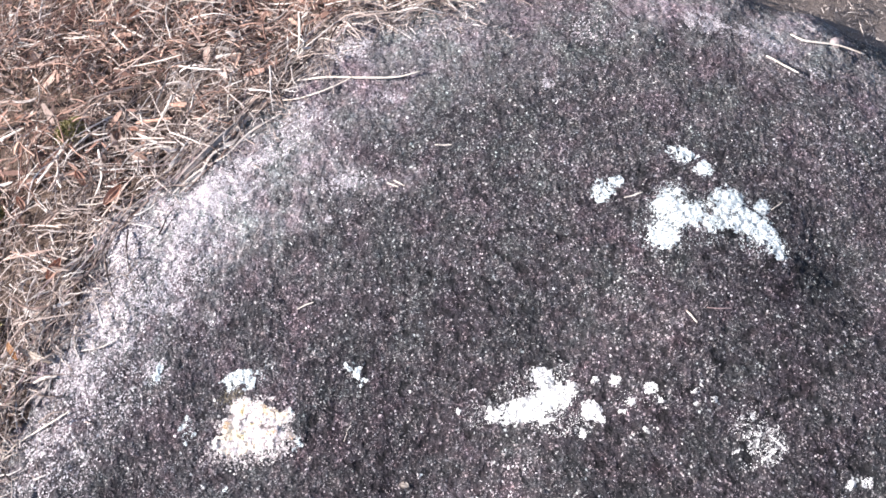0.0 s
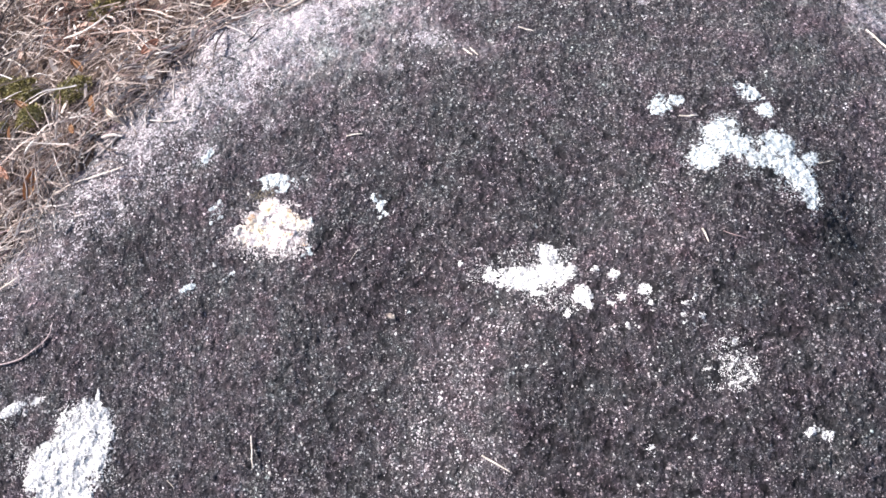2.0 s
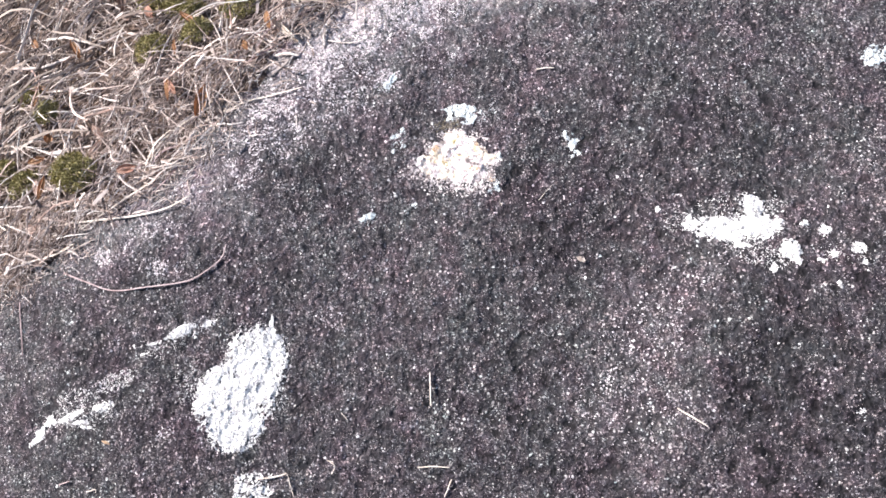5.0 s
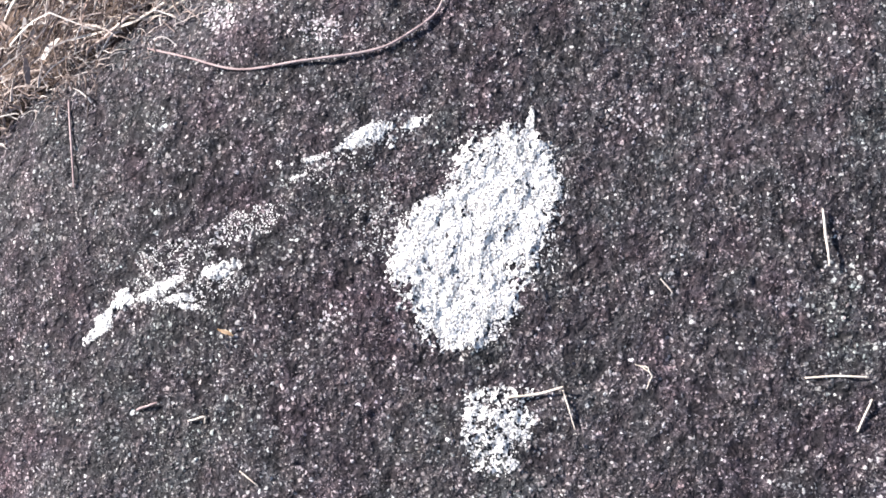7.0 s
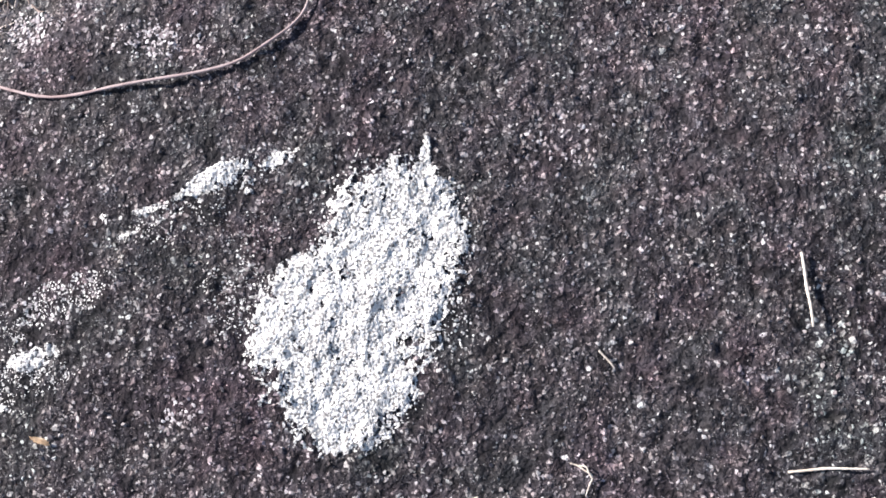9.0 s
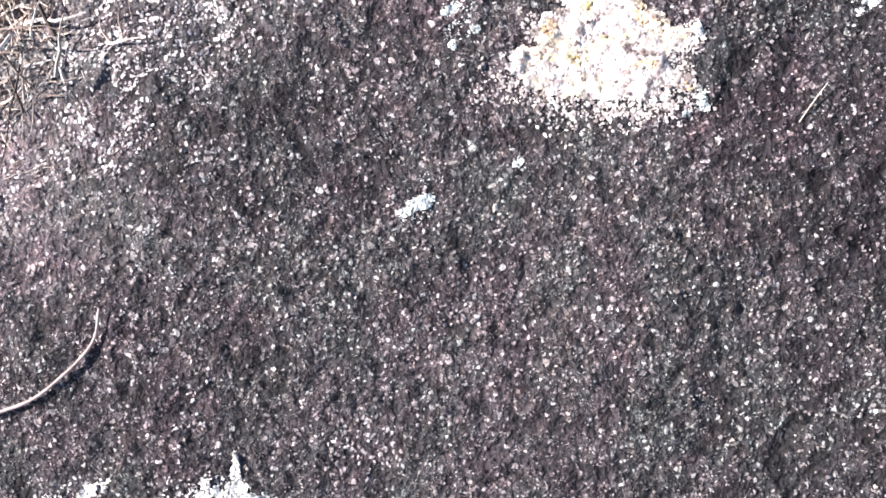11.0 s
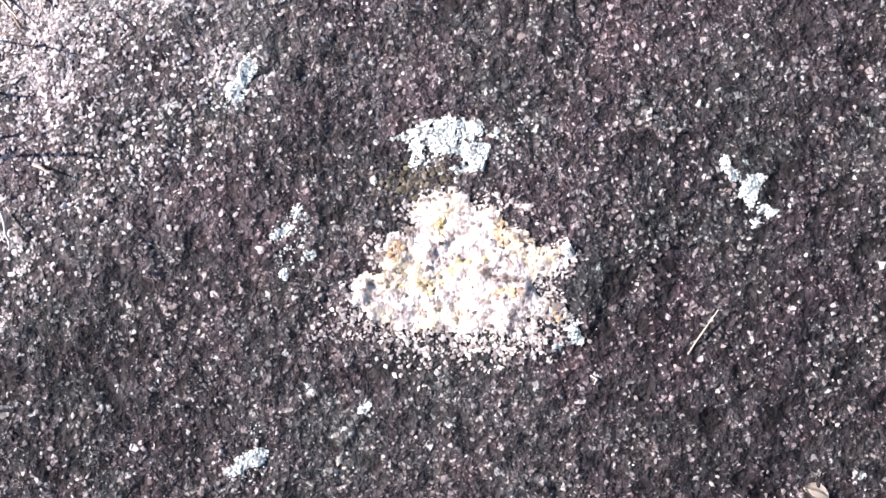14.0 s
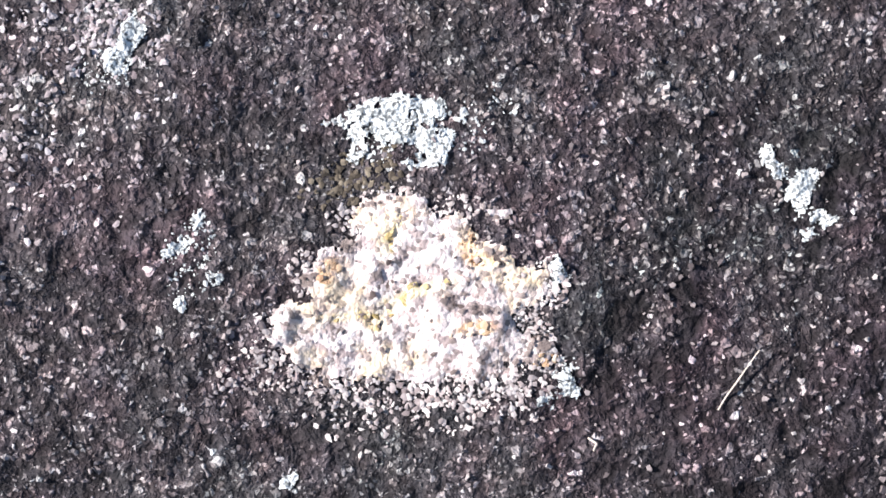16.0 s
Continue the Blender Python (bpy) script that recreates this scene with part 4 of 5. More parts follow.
# ---- bright mineral grains standing proud of the dark film ----
def mineral_grains(name, x, y, size, material, parent):
    """Angular grains: a steep-sided five-cornered base and a smaller tilted cap."""
    n, k = len(x), 5
    a = np.arange(k) / k * 2 * math.pi + rng.uniform(0, 6.3, (n, 1)) + rng.uniform(-0.35, 0.35, (n, k))
    r, turn, long = size[:, None] * rng.uniform(0.7, 1.2, (n, k)), rng.uniform(0, 3.14, (n, 1)), rng.uniform(0.55, 1.0, (n, 1))
    u, v = np.cos(a) * r, np.sin(a) * r * long
    px, py = u * np.cos(turn) - v * np.sin(turn), u * np.sin(turn) + v * np.cos(turn)
    tilt = rng.normal(0, 0.28, (n, 2))
    z0 = top(x, y)[:, None]
    foot = np.stack([x[:, None] + px, y[:, None] + py, z0 - 0.35 * size[:, None] + 0 * px], 2)
    cap = np.stack([x[:, None] + px * 0.66, y[:, None] + py * 0.66, z0 + size[:, None] * rng.uniform(0.25, 0.6, (n, 1)) + tilt[:, :1] * px + tilt[:, 1:] * py], 2)
    verts = np.concatenate([foot, cap], 1).reshape(-1, 3)
    side = [t for i in range(k) for t in ((i, (i + 1) % k, k + (i + 1) % k), (i, k + (i + 1) % k, k + i))]
    faces = np.array(side + [(k, k + 1, k + 2), (k, k + 2, k + 3), (k, k + 3, k + 4)])
    faces = (np.arange(n)[:, None, None] * (2 * k) + faces[None]).reshape(-1, 3)
    return mesh_object(name, verts, faces, material, parent, smooth=False)


n = 46000
gx, gy = rng.uniform(-0.98, 1.28, n), rng.uniform(-0.62, 0.78, n)
ok = (outside(gx, gy) < 0.0) & (rng.uniform(0, 1, n) < 0.42 + 1.0 * lattice(gx, gy, 0.09, 41) + 0.9 * lattice(gx, gy, 0.025, 42))
gx, gy = gx[ok], gy[ok]
tagged(mineral_grains("mineral_grain_cover", gx, gy, 0.0009 + 0.0017 * rng.uniform(0, 1, len(gx)) ** 2.2, GRAIN, boulder),
       "pale quartz and feldspar grains", kind="stuff")

# ---- fresh scar of bare feldspar ----
SCAR_BED = [(-0.041, 0.053, 0.0318, -0.0060, -0.0029, -0.0178, 1.00), (-0.060, 0.035, 0.0375, -0.0106, -0.0041, -0.0141, 1.00), (-0.085, 0.029, 0.0244, -0.0002, -0.0003, -0.0101, 1.00), (-0.095, 0.016, 0.0159, -0.0026, -0.0016, -0.0096, 1.00), (-0.028, 0.020, 0.0241, -0.0037, -0.0024, -0.0144, 1.00), (-0.015, 0.039, 0.0157, -0.0028, -0.0025, -0.0150, 1.00), (-0.057, 0.071, 0.0162, 0.0007, 0.0009, -0.0073, 1.00), (-0.004, 0.062, 0.0061, -0.0011, -0.0009, -0.0054, 1.00), (-0.051, 0.011, 0.0345, -0.0062, -0.0014, -0.0086, 1.00), (-0.022, 0.001, 0.0145, -0.0047, -0.0024, -0.0065, 1.00), (-0.080, 0.052, 0.0082, -0.0013, -0.0012, -0.0090, 1.00), (-0.080, 0.008, 0.0180, -0.0030, -0.0012, -0.0087, 1.00), (-0.051, 0.001, 0.0344, -0.0059, -0.0013, -0.0075, 1.00), (-0.020, -0.007, 0.0139, -0.0023, -0.0009, -0.0054, 1.00), (0.004, 0.027, 0.0128, -0.0018, -0.0018, -0.0109, 1.00), (-0.008, 0.004, 0.0133, -0.0075, -0.0050, -0.0087, 1.00), (-0.048, 0.074, 0.0179, -0.0030, -0.0011, -0.0067, 1.00), (-0.103, 0.028, 0.0112, -0.0016, -0.0019, -0.0112, 1.00)]
SCAR_FRINGE = [(-0.057, -0.008, 0.0560, -0.0094, -0.0018, -0.0106, 0.60), (0.010, 0.025, 0.0137, -0.0025, -0.0023, -0.0136, 0.90), (-0.113, 0.023, 0.0123, -0.0017, -0.0030, -0.0161, 0.50), (-0.023, 0.068, 0.0254, -0.0042, -0.0010, -0.0062, 0.45), (-0.048, 0.078, 0.0160, -0.0031, -0.0006, -0.0051, 0.50), (0.002, 0.005, 0.0138, -0.0024, -0.0021, -0.0120, 0.90), (-0.097, 0.006, 0.0180, -0.0029, -0.0012, -0.0089, 0.40), (-0.093, 0.051, 0.0091, -0.0013, -0.0018, -0.0117, 0.60), (-0.016, -0.015, 0.0177, -0.0029, -0.0015, -0.0090, 0.60), (-0.065, 0.071, 0.0157, -0.0034, -0.0009, -0.0071, 0.30), (0.002, -0.009, 0.0151, -0.0025, -0.0023, -0.0135, 0.50), (-0.119, 0.009, 0.0177, -0.0028, -0.0024, -0.0124, 0.25), (-0.049, -0.021, 0.0508, -0.0083, -0.0015, -0.0088, 0.20), (-0.136, 0.014, 0.0124, -0.0019, -0.0031, -0.0121, 0.10), (-0.090, -0.016, 0.0385, -0.0062, -0.0014, -0.0101, 0.10)]
SCAR_ORANGE = [(-0.018, 0.052, 0.0060, 0.0027, 0.0017, -0.0036, 1.00), (-0.083, 0.050, 0.0054, -0.0005, -0.0006, -0.0053, 1.00), (-0.021, 0.013, 0.0107, -0.0003, -0.0001, -0.0034, 0.90), (0.008, -0.004, 0.0057, -0.0008, -0.0007, -0.0040, 0.50), (-0.014, 0.043, 0.0092, -0.0033, -0.0010, -0.0028, 0.80)]
SCAR_YELLOW = [(-0.072, 0.028, 0.0197, -0.0011, -0.0001, -0.0020, 1.00), (-0.051, 0.033, 0.0206, 0.0025, 0.0005, -0.0032, 0.80), (-0.054, 0.058, 0.0045, -0.0017, -0.0034, -0.0097, 0.60), (-0.049, 0.067, 0.0036, -0.0007, -0.0005, -0.0024, 0.80), (-0.067, 0.023, 0.0051, -0.0008, -0.0005, -0.0043, 0.50)]
SCAR_GREY = [(-0.030, 0.027, 0.0033, -0.0005, -0.0007, -0.0041, 1.00), (-0.020, 0.022, 0.0101, -0.0038, -0.0009, -0.0026, 1.00), (-0.008, 0.045, 0.0054, -0.0039, -0.0013, -0.0019, 1.00), (0.007, 0.003, 0.0055, 0.0010, 0.0005, -0.0030, 1.00), (-0.071, 0.059, 0.0044, 0.0016, 0.0012, -0.0030, 0.80), (-0.092, 0.048, 0.0033, -0.0005, -0.0004, -0.0025, 0.80), (-0.001, -0.005, 0.0055, -0.0009, -0.0006, -0.0035, 0.60), (-0.097, 0.003, 0.0066, -0.0011, -0.0004, -0.0036, 0.50)]
scar = thing("rock_scar", "freshly chipped white granite scar with orange and yellow stains", "rock scar")


def crystals(name, lobes, rate, low, high, material, avoid=()):
    for lobe in lobes:
        x, y, r = inside(lobe, int(area(lobe) * rate * lobe[6]) + 4)
        for a in avoid:
            det = a[2] * a[5] - a[3] * a[4]
            u = ((x - a[0]) * a[5] - (y - a[1]) * a[4]) / det
            v = ((y - a[1]) * a[2] - (x - a[0]) * a[3]) / det
            far_off = (u * u + v * v > 0.8) | (rng.uniform(0, 1, len(x)) < 0.25)
            x, y = x[far_off], y[far_off]
        tagged(flakes(name, x, y, low + (high - low) * rng.uniform(0, 1, len(x)) ** 1.7, material, scar, 0.0014 if material is FELDSPAR else 0.0028, 0.03, 5, 0.08), kind="stuff")


crust("broken_face", SCAR_BED, 0.0014, SCAR_FACE, scar, 0.0008, 0.62, zones=(("orange", SCAR_ORANGE), ("yellow", SCAR_YELLOW), ("smoky", SCAR_GREY)))
crystals("feldspar_layer", SCAR_BED, 24000, 0.0006, 0.0019, FELDSPAR, SCAR_ORANGE + SCAR_GREY + SCAR_YELLOW)
crystals("loose_crumb_layer", SCAR_FRINGE, 460000, 0.0005, 0.0022, FELDSPAR)
crystals("yellow_stain_layer", SCAR_YELLOW, 50000, 0.0008, 0.0024, YELLOW)
crystals("orange_stain_layer", SCAR_ORANGE, 130000, 0.0008, 0.0024, ORANGE)
crystals("smoky_quartz_layer", SCAR_GREY, 130000, 0.0008, 0.0024, SMOKY)
crystals("quartz_speck_layer", SCAR_BED, 12000, 0.0010, 0.0022, SMOKY)


def crystal_mesh(name, material, seed):
    """An angular broken crystal about one unit across."""
    r = random.Random(seed)
    bm = bmesh.new()
    for k in range(13):
        v = Vector((r.gauss(0, 1), r.gauss(0, 1), r.gauss(0, 0.7))).normalized()
        bm.verts.new((v.x * r.uniform(0.8, 1.2), v.y * r.uniform(0.6, 0.9), v.z * r.uniform(0.16, 0.26)))
    hull = bmesh.ops.convex_hull(bm, input=bm.verts[:])
    bmesh.ops.delete(bm, geom=[g for g in hull["geom_interior"] if isinstance(g, bmesh.types.BMVert)], context="VERTS")
    me = bpy.data.meshes.new(name)
    bm.to_mesh(me)
    bm.free()
    me.materials.append(material)
    return me


CRYSTALS = {m.name: [crystal_mesh("crystal", m, k) for k in range(4)] for m in (FELDSPAR, ORANGE, YELLOW, SMOKY)}


def loose_crystals(lobes, count, low, high, material):
    total = sum(area(l) for l in lobes)
    for lobe in lobes:
        x, y, r = inside(lobe, int(count * area(lobe) / total) + 1)
        z = top(x, y)
        for i in range(len(x)):
            ob = new("crystal", CRYSTALS[material.name][int(rng.integers(4))])
            size = low + (high - low) * float(rng.uniform()) ** 2
            ob.parent = scar
            ob.matrix_basis = pose(float(x[i]), float(y[i]), float(z[i]) + size * 0.06, float(rng.normal(0, 9)), float(rng.normal(0, 9)), float(rng.uniform(0, 360))) @ Matrix.Scale(size, 4)


loose_crystals(SCAR_BED, 30, 0.0018, 0.0038, FELDSPAR)
loose_crystals(SCAR_FRINGE, 40, 0.0016, 0.0030, FELDSPAR)
loose_crystals(SCAR_YELLOW, 30, 0.0024, 0.0045, YELLOW)
loose_crystals(SCAR_ORANGE, 34, 0.0024, 0.0045, ORANGE)
loose_crystals(SCAR_GREY, 20, 0.0026, 0.0050, SMOKY)


# ---- dry stems on the rock ----
def tube(name, points, radii, material, parent=None, sides=6, ribs=0.0):
    """A round stem swept along a smooth line."""
    p = np.array(points, dtype=float)
    if len(p) < 3:
        p = np.array([p[0], (p[0] + p[-1]) / 2, p[-1]])
    q = []
    e = np.concatenate([[2 * p[0] - p[1]], p, [2 * p[-1] - p[-2]]])
    for i in range(1, len(e) - 2):
        for t in np.linspace(0, 1, 5, endpoint=False):
            a, b, c, d = e[i - 1], e[i], e[i + 1], e[i + 2]
            q.append(0.5 * (2 * b + (c - a) * t + (2 * a - 5 * b + 4 * c - d) * t * t + (3 * b - a - 3 * c + d) * t ** 3))
    q = np.array(q + [p[-1]])
    m = len(q)
    way = np.gradient(q, axis=0)
    way /= np.linalg.norm(way, axis=1)[:, None] + 1e-9
    side = np.cross(way, (0, 0, 1.0))
    side /= np.linalg.norm(side, axis=1)[:, None] + 1e-9
    up = np.cross(side, way)
    rad = np.interp(np.linspace(0, 1, m), np.linspace(0, 1, len(radii)), radii) * (1 + 0.12 * np.sin(np.arange(m) * 2.3))
    a = np.arange(sides) / sides * 2 * math.pi
    rib = 1 + ribs * rng.uniform(-1, 0.5, sides)[None, :, None] + 0.4 * ribs * rng.uniform(-1, 1, (m, sides))[:, :, None]
    ring = q[:, None] + rib * rad[:, None, None] * (np.cos(a)[None, :, None] * side[:, None] + np.sin(a)[None, :, None] * up[:, None] * 0.8)
    verts = np.concatenate([ring.reshape(-1, 3), [q[0] - way[0] * rad[0] * 0.5, q[-1] + way[-1] * rad[-1] * 0.5]])
    bm = bmesh.new()
    vs = [bm.verts.new(v) for v in verts]
    for i in range(m - 1):
        for k in range(sides):
            bm.faces.new((vs[i * sides + k], vs[i * sides + (k + 1) % sides], vs[(i + 1) * sides + (k + 1) % sides], vs[(i + 1) * sides + k]))
    for k in range(sides):
        bm.faces.new((vs[(k + 1) % sides], vs[k], vs[-2]))
        bm.faces.new((vs[(m - 1) * sides + k], vs[(m - 1) * sides + (k + 1) % sides], vs[-1]))
    for f in bm.faces:
        f.smooth = ribs == 0
    bmesh.ops.recalc_face_normals(bm, faces=bm.faces)
    me = bpy.data.meshes.new(name)
    bm.to_mesh(me)
    bm.free()
    me.materials.append(material)
    ob = new(name, me)
    ob.parent = parent
    return ob


def stick(label, points, radius, material, lift):
    p = np.array(points)
    if len(p) < 5:
        t, u = np.linspace(0, 1, len(p)), np.linspace(0, 1, 5)
        p = np.stack([np.interp(u, t, p[:, 0]), np.interp(u, t, p[:, 1])], 1)
    x, y = p[:, 0], p[:, 1]
    h = 0.003
    high = np.max([top(x + a * h, y + b * h) for a in (-1, 0, 1) for b in (-1, 0, 1)], axis=0)
    z = np.maximum(high, earth(x, y)) + radius * 0.9 + np.linspace(0, lift, len(x)) * np.linspace(0.3, 1, len(x))
    name = "rootlet" if material is ROOTLET else "dry_stem"
    ob = tube(name, np.stack([x, y, z], 1), [radius * 0.85, radius, radius * 0.7], material)
    return tagged(ob, label, "stem" if name == "dry_stem" else "root", "dry stems")


def stalk(label, points, radius, material, lift=0.0):
    p = np.array(points)
    x, y = p[:, 0], p[:, 1]
    s = outside(x, y)
    ground = earth(x, y) + 0.024 * np.clip(s / 0.08, 0, 1) - radius * 0.6
    z = np.where(s < 0.06, np.maximum(top(x, y), ground), ground) + radius + 0.002 + lift
    ob = tube("litter_stalk", np.stack([x, y, z], 1), [radius * 0.6, radius, radius * 0.8, radius * 0.4], material, None, 9 if radius > 0.0025 else 5, 0.45)
    return tagged(ob, label, "stalk", "litter stalks")


stick("short broken pale straw lying on the rock", [(0.081, 0.184), (0.095, 0.185), (0.109, 0.184)], 0.0014, STRAW, 0.000)
stick("pale dry stem propped just clear of the rock", [(-0.092, -0.300), (-0.091, -0.324), (-0.090, -0.350)], 0.0012, STRAW, 0.006)
stick("tiny pale dry stem on the rock", [(-0.232, -0.360), (-0.226, -0.366), (-0.222, -0.371)], 0.0008, STRAW, 0.000)
stick("thin pale dry stem lying flat on the rock", [(-0.112, -0.439), (-0.088, -0.438), (-0.062, -0.440)], 0.0010, STRAW, 0.002)
stick("pale dry grass stem on the rock", [(0.279, -0.364), (0.299, -0.378), (0.320, -0.392)], 0.0013, STRAW, 0.002)
stick("hair-thin pale grass stem with a knobbed tip", [(0.081, -0.040), (0.091, -0.029), (0.103, -0.017)], 0.0004, STRAW, 0.003)
stick("bent pale straw over the horseshoe lichen", [(-0.365, -0.459), (-0.345, -0.457), (-0.329, -0.454), (-0.317, -0.451)], 0.0013, STRAW, 0.006)
stick("thin pale stem beside the bent straw", [(-0.317, -0.452), (-0.312, -0.468), (-0.307, -0.484)], 0.0008, STRAW, 0.000)
stick("long reddish brown wiry rootlet curving over the rock", [(-0.715, -0.130), (-0.669, -0.150), (-0.614, -0.170), (-0.554, -0.169), (-0.486, -0.162), (-0.454, -0.147), (-0.429, -0.126), (-0.420, -0.104)], 0.0014, ROOTLET, 0.001)
stick("pale forked stem lying on the rock edge", [(-0.447, 0.134), (-0.399, 0.150), (-0.350, 0.153), (-0.307, 0.158)], 0.0016, STRAW, 0.004)
stick("long pale dry stalk along the litter edge", [(-0.731, -0.039), (-0.635, -0.047), (-0.542, -0.046), (-0.489, -0.022)], 0.0020, STRAW, 0.004)
stick("pale dry stem lying across the litter edge", [(-0.834, -0.058), (-0.719, -0.090), (-0.653, -0.078)], 0.0012, STRAW, 0.003)
stick("bent pinkish reed stalk lying on the rock", [(0.205, 0.603), (0.277, 0.567), (0.358, 0.525), (0.413, 0.517)], 0.0022, STRAW, 0.006)
stick("slender tan reed stalk beside the bent reed", [(0.145, 0.583), (0.209, 0.552), (0.251, 0.550), (0.299, 0.555)], 0.0017, STRAW, 0.004)
stick("tiny pale stem fragment on the rock", [(0.641, -0.058), (0.644, -0.066), (0.647, -0.081)], 0.0014, STRAW, 0.000)
stick("short dark stem fragment on the rock", [(0.671, -0.065), (0.689, -0.074), (0.706, -0.079)], 0.0009, ROOTLET, 0.000)
stick("short tan stem between lichen patches", [(0.635, 0.155), (0.651, 0.153), (0.666, 0.152)], 0.0013, STRAW, 0.000)
stick("short stem on the pale lichen", [(0.839, 0.049), (0.851, 0.053), (0.864, 0.057)], 0.0009, STRAW, 0.000)
stick("bent pale stalk near the rock rim", [(0.981, 0.328), (1.000, 0.302), (1.016, 0.277)], 0.0020, STRAW, 0.003)
stick("short tan stem fragment lying on the rock", [(0.387, 0.368), (0.413, 0.358)], 0.0014, STRAW, 0.000)
stick("short pale stem fragment lying on the rock", [(0.289, 0.334), (0.304, 0.318)], 0.0014, STRAW, 0.000)
stick("pale twig hanging over the rock rim", [(1.053, 0.365), (1.073, 0.339), (1.112, 0.325), (1.161, 0.289)], 0.0022, STRAW, 0.004)
stick("tiny pale stem lying on the rock", [(-0.059, -0.457), (-0.071, -0.482)], 0.0009, STRAW, 0.000)
stick("tiny white curled fibre lying on the rock", [(0.021, -0.043), (0.024, -0.046), (0.022, -0.049)], 0.0006, STRAW, 0.003)
stick("tiny white curled fibre lying on the rock", [(-0.255, -0.430), (-0.245, -0.433), (-0.242, -0.440)], 0.0006, STRAW, 0.003)
stick("tiny white curled fibre lying on the rock", [(-0.251, -0.431), (-0.241, -0.439), (-0.246, -0.451)], 0.0006, STRAW, 0.003)
stick("short pale stem fragment lying on the rock", [(0.301, 0.334), (0.314, 0.316)], 0.0013, STRAW, 0.000)
stick("tiny pale stem lying on the rock", [(-0.603, -0.520), (-0.585, -0.533)], 0.0007, STRAW, 0.000)

stick("short bent twig lying on the rock", [(-0.706, -0.466), (-0.685, -0.461)], 0.0012, ROOTLET, 0.000)
stick("small hooked pale stem lying on the rock", [(-0.654, -0.477), (-0.645, -0.476), (-0.637, -0.473), (-0.638, -0.479)], 0.0010, STRAW, 0.000)
stick("thin reddish rootlet hanging down the rock", [(-0.800, -0.170), (-0.790, -0.216), (-0.782, -0.262)], 0.0012, ROOTLET, 0.000)

# ---- grass litter ----
stalk("weathered grey brown branch piece along the rock edge", [(-0.033, 0.496), (0.032, 0.524), (0.101, 0.570)], 0.0058, GREYWOOD, 0.004)
stalk("thick pale flattened straw lying in the litter", [(-0.098, 0.624), (-0.071, 0.589), (-0.043, 0.556)], 0.0040, BLEACHED)
stalk("long pale stalk lying in the litter", [(-0.296, 0.606), (-0.255, 0.645), (-0.209, 0.695)], 0.0035, BLEACHED)
stalk("short pale wood splinter in the litter", [(0.063, 0.724), (0.123, 0.702)], 0.0042, BLEACHED)
stalk("long brown bark strip in the litter", [(-0.294, 0.924), (-0.247, 0.904), (-0.188, 0.891), (-0.118, 0.887)], 0.0060, BARK)
stalk("pale dry stalk in the litter", [(-0.098, 0.939), (-0.047, 0.863)], 0.0030, BLEACHED)
stalk("curved pale stalk in the litter", [(-0.173, 0.624), (-0.179, 0.564), (-0.204, 0.515)], 0.0030, BLEACHED)
stalk("reddish leaf-stalk piece in the litter", [(-0.028, 0.653), (0.009, 0.627)], 0.0040, REDBARK)
stalk("reddish bark piece in the litter", [(-0.094, 0.645), (-0.026, 0.616)], 0.0040, REDBARK)
stalk("grey weathered twig crossing the litter", [(-0.983, 0.370), (-0.895, 0.346), (-0.820, 0.342), (-0.695, 0.369)], 0.0045, GREYWOOD)
stalk("curved pale stalk in the litter", [(-0.854, 0.262), (-0.756, 0.251), (-0.692, 0.303)], 0.0030, BLEACHED)
stalk("upright thin pale stalk at the litter edge", [(-0.743, -0.018), (-0.753, 0.057), (-0.771, 0.137)], 0.0022, BLEACHED)
stalk("thin curved stalk at the litter edge", [(-0.575, 0.042), (-0.570, 0.082), (-0.591, 0.126)], 0.0020, BLEACHED)
stalk("thin pale stalk in the litter", [(-0.463, 0.324), (-0.449, 0.252), (-0.442, 0.212)], 0.0020, BLEACHED)
stalk("broad bleached straw blade lying in the litter", [(-0.357, 0.287), (-0.335, 0.271), (-0.316, 0.245)], 0.0038, BLEACHED)
stalk("tan stalk piece lying in the litter", [(-0.361, 0.231), (-0.338, 0.228), (-0.318, 0.223)], 0.0035, BLEACHED)
stalk("thin pale stalk on the rock edge", [(-0.268, 0.247), (-0.236, 0.239), (-0.207, 0.242)], 0.0020, BLEACHED)
stalk("ribbed pale stalk in the litter", [(-0.370, 0.287), (-0.348, 0.294), (-0.326, 0.305)], 0.0035, BLEACHED)
stalk("grey stalk in the litter", [(-0.322, 0.298), (-0.307, 0.271), (-0.298, 0.256)], 0.0030, GREYWOOD)
stalk("grey stalk along the rock edge", [(-0.369, 0.192), (-0.342, 0.210), (-0.315, 0.237)], 0.0030, GREYWOOD)
stalk("dark thin stalk over the litter", [(-0.271, 0.295), (-0.276, 0.261), (-0.276, 0.231)], 0.0022, GREYWOOD)
stalk("thin dry stem in a bundle along the rock edge", [(0.061, 0.529), (0.090, 0.579), (0.146, 0.587)], 0.0012, BARK)
stalk("thin dry stem in a bundle along the rock edge", [(0.059, 0.597), (0.092, 0.611), (0.121, 0.634)], 0.0022, BARK)
stalk("thin dry stem in a bundle along the rock edge", [(0.106, 0.560), (0.142, 0.577), (0.172, 0.606)], 0.0016, BARK)
stalk("thin dry stem in a bundle along the rock edge", [(-0.042, 0.503), (0.007, 0.522), (0.055, 0.544)], 0.0016, GREYWOOD)
stalk("thin dry stem in a bundle along the rock edge", [(-0.058, 0.466), (-0.009, 0.488), (0.050, 0.495)], 0.0022, BLEACHED)
stalk("thin dry stem in a bundle along the rock edge", [(0.115, 0.585), (0.152, 0.613), (0.187, 0.645)], 0.0016, BARK)
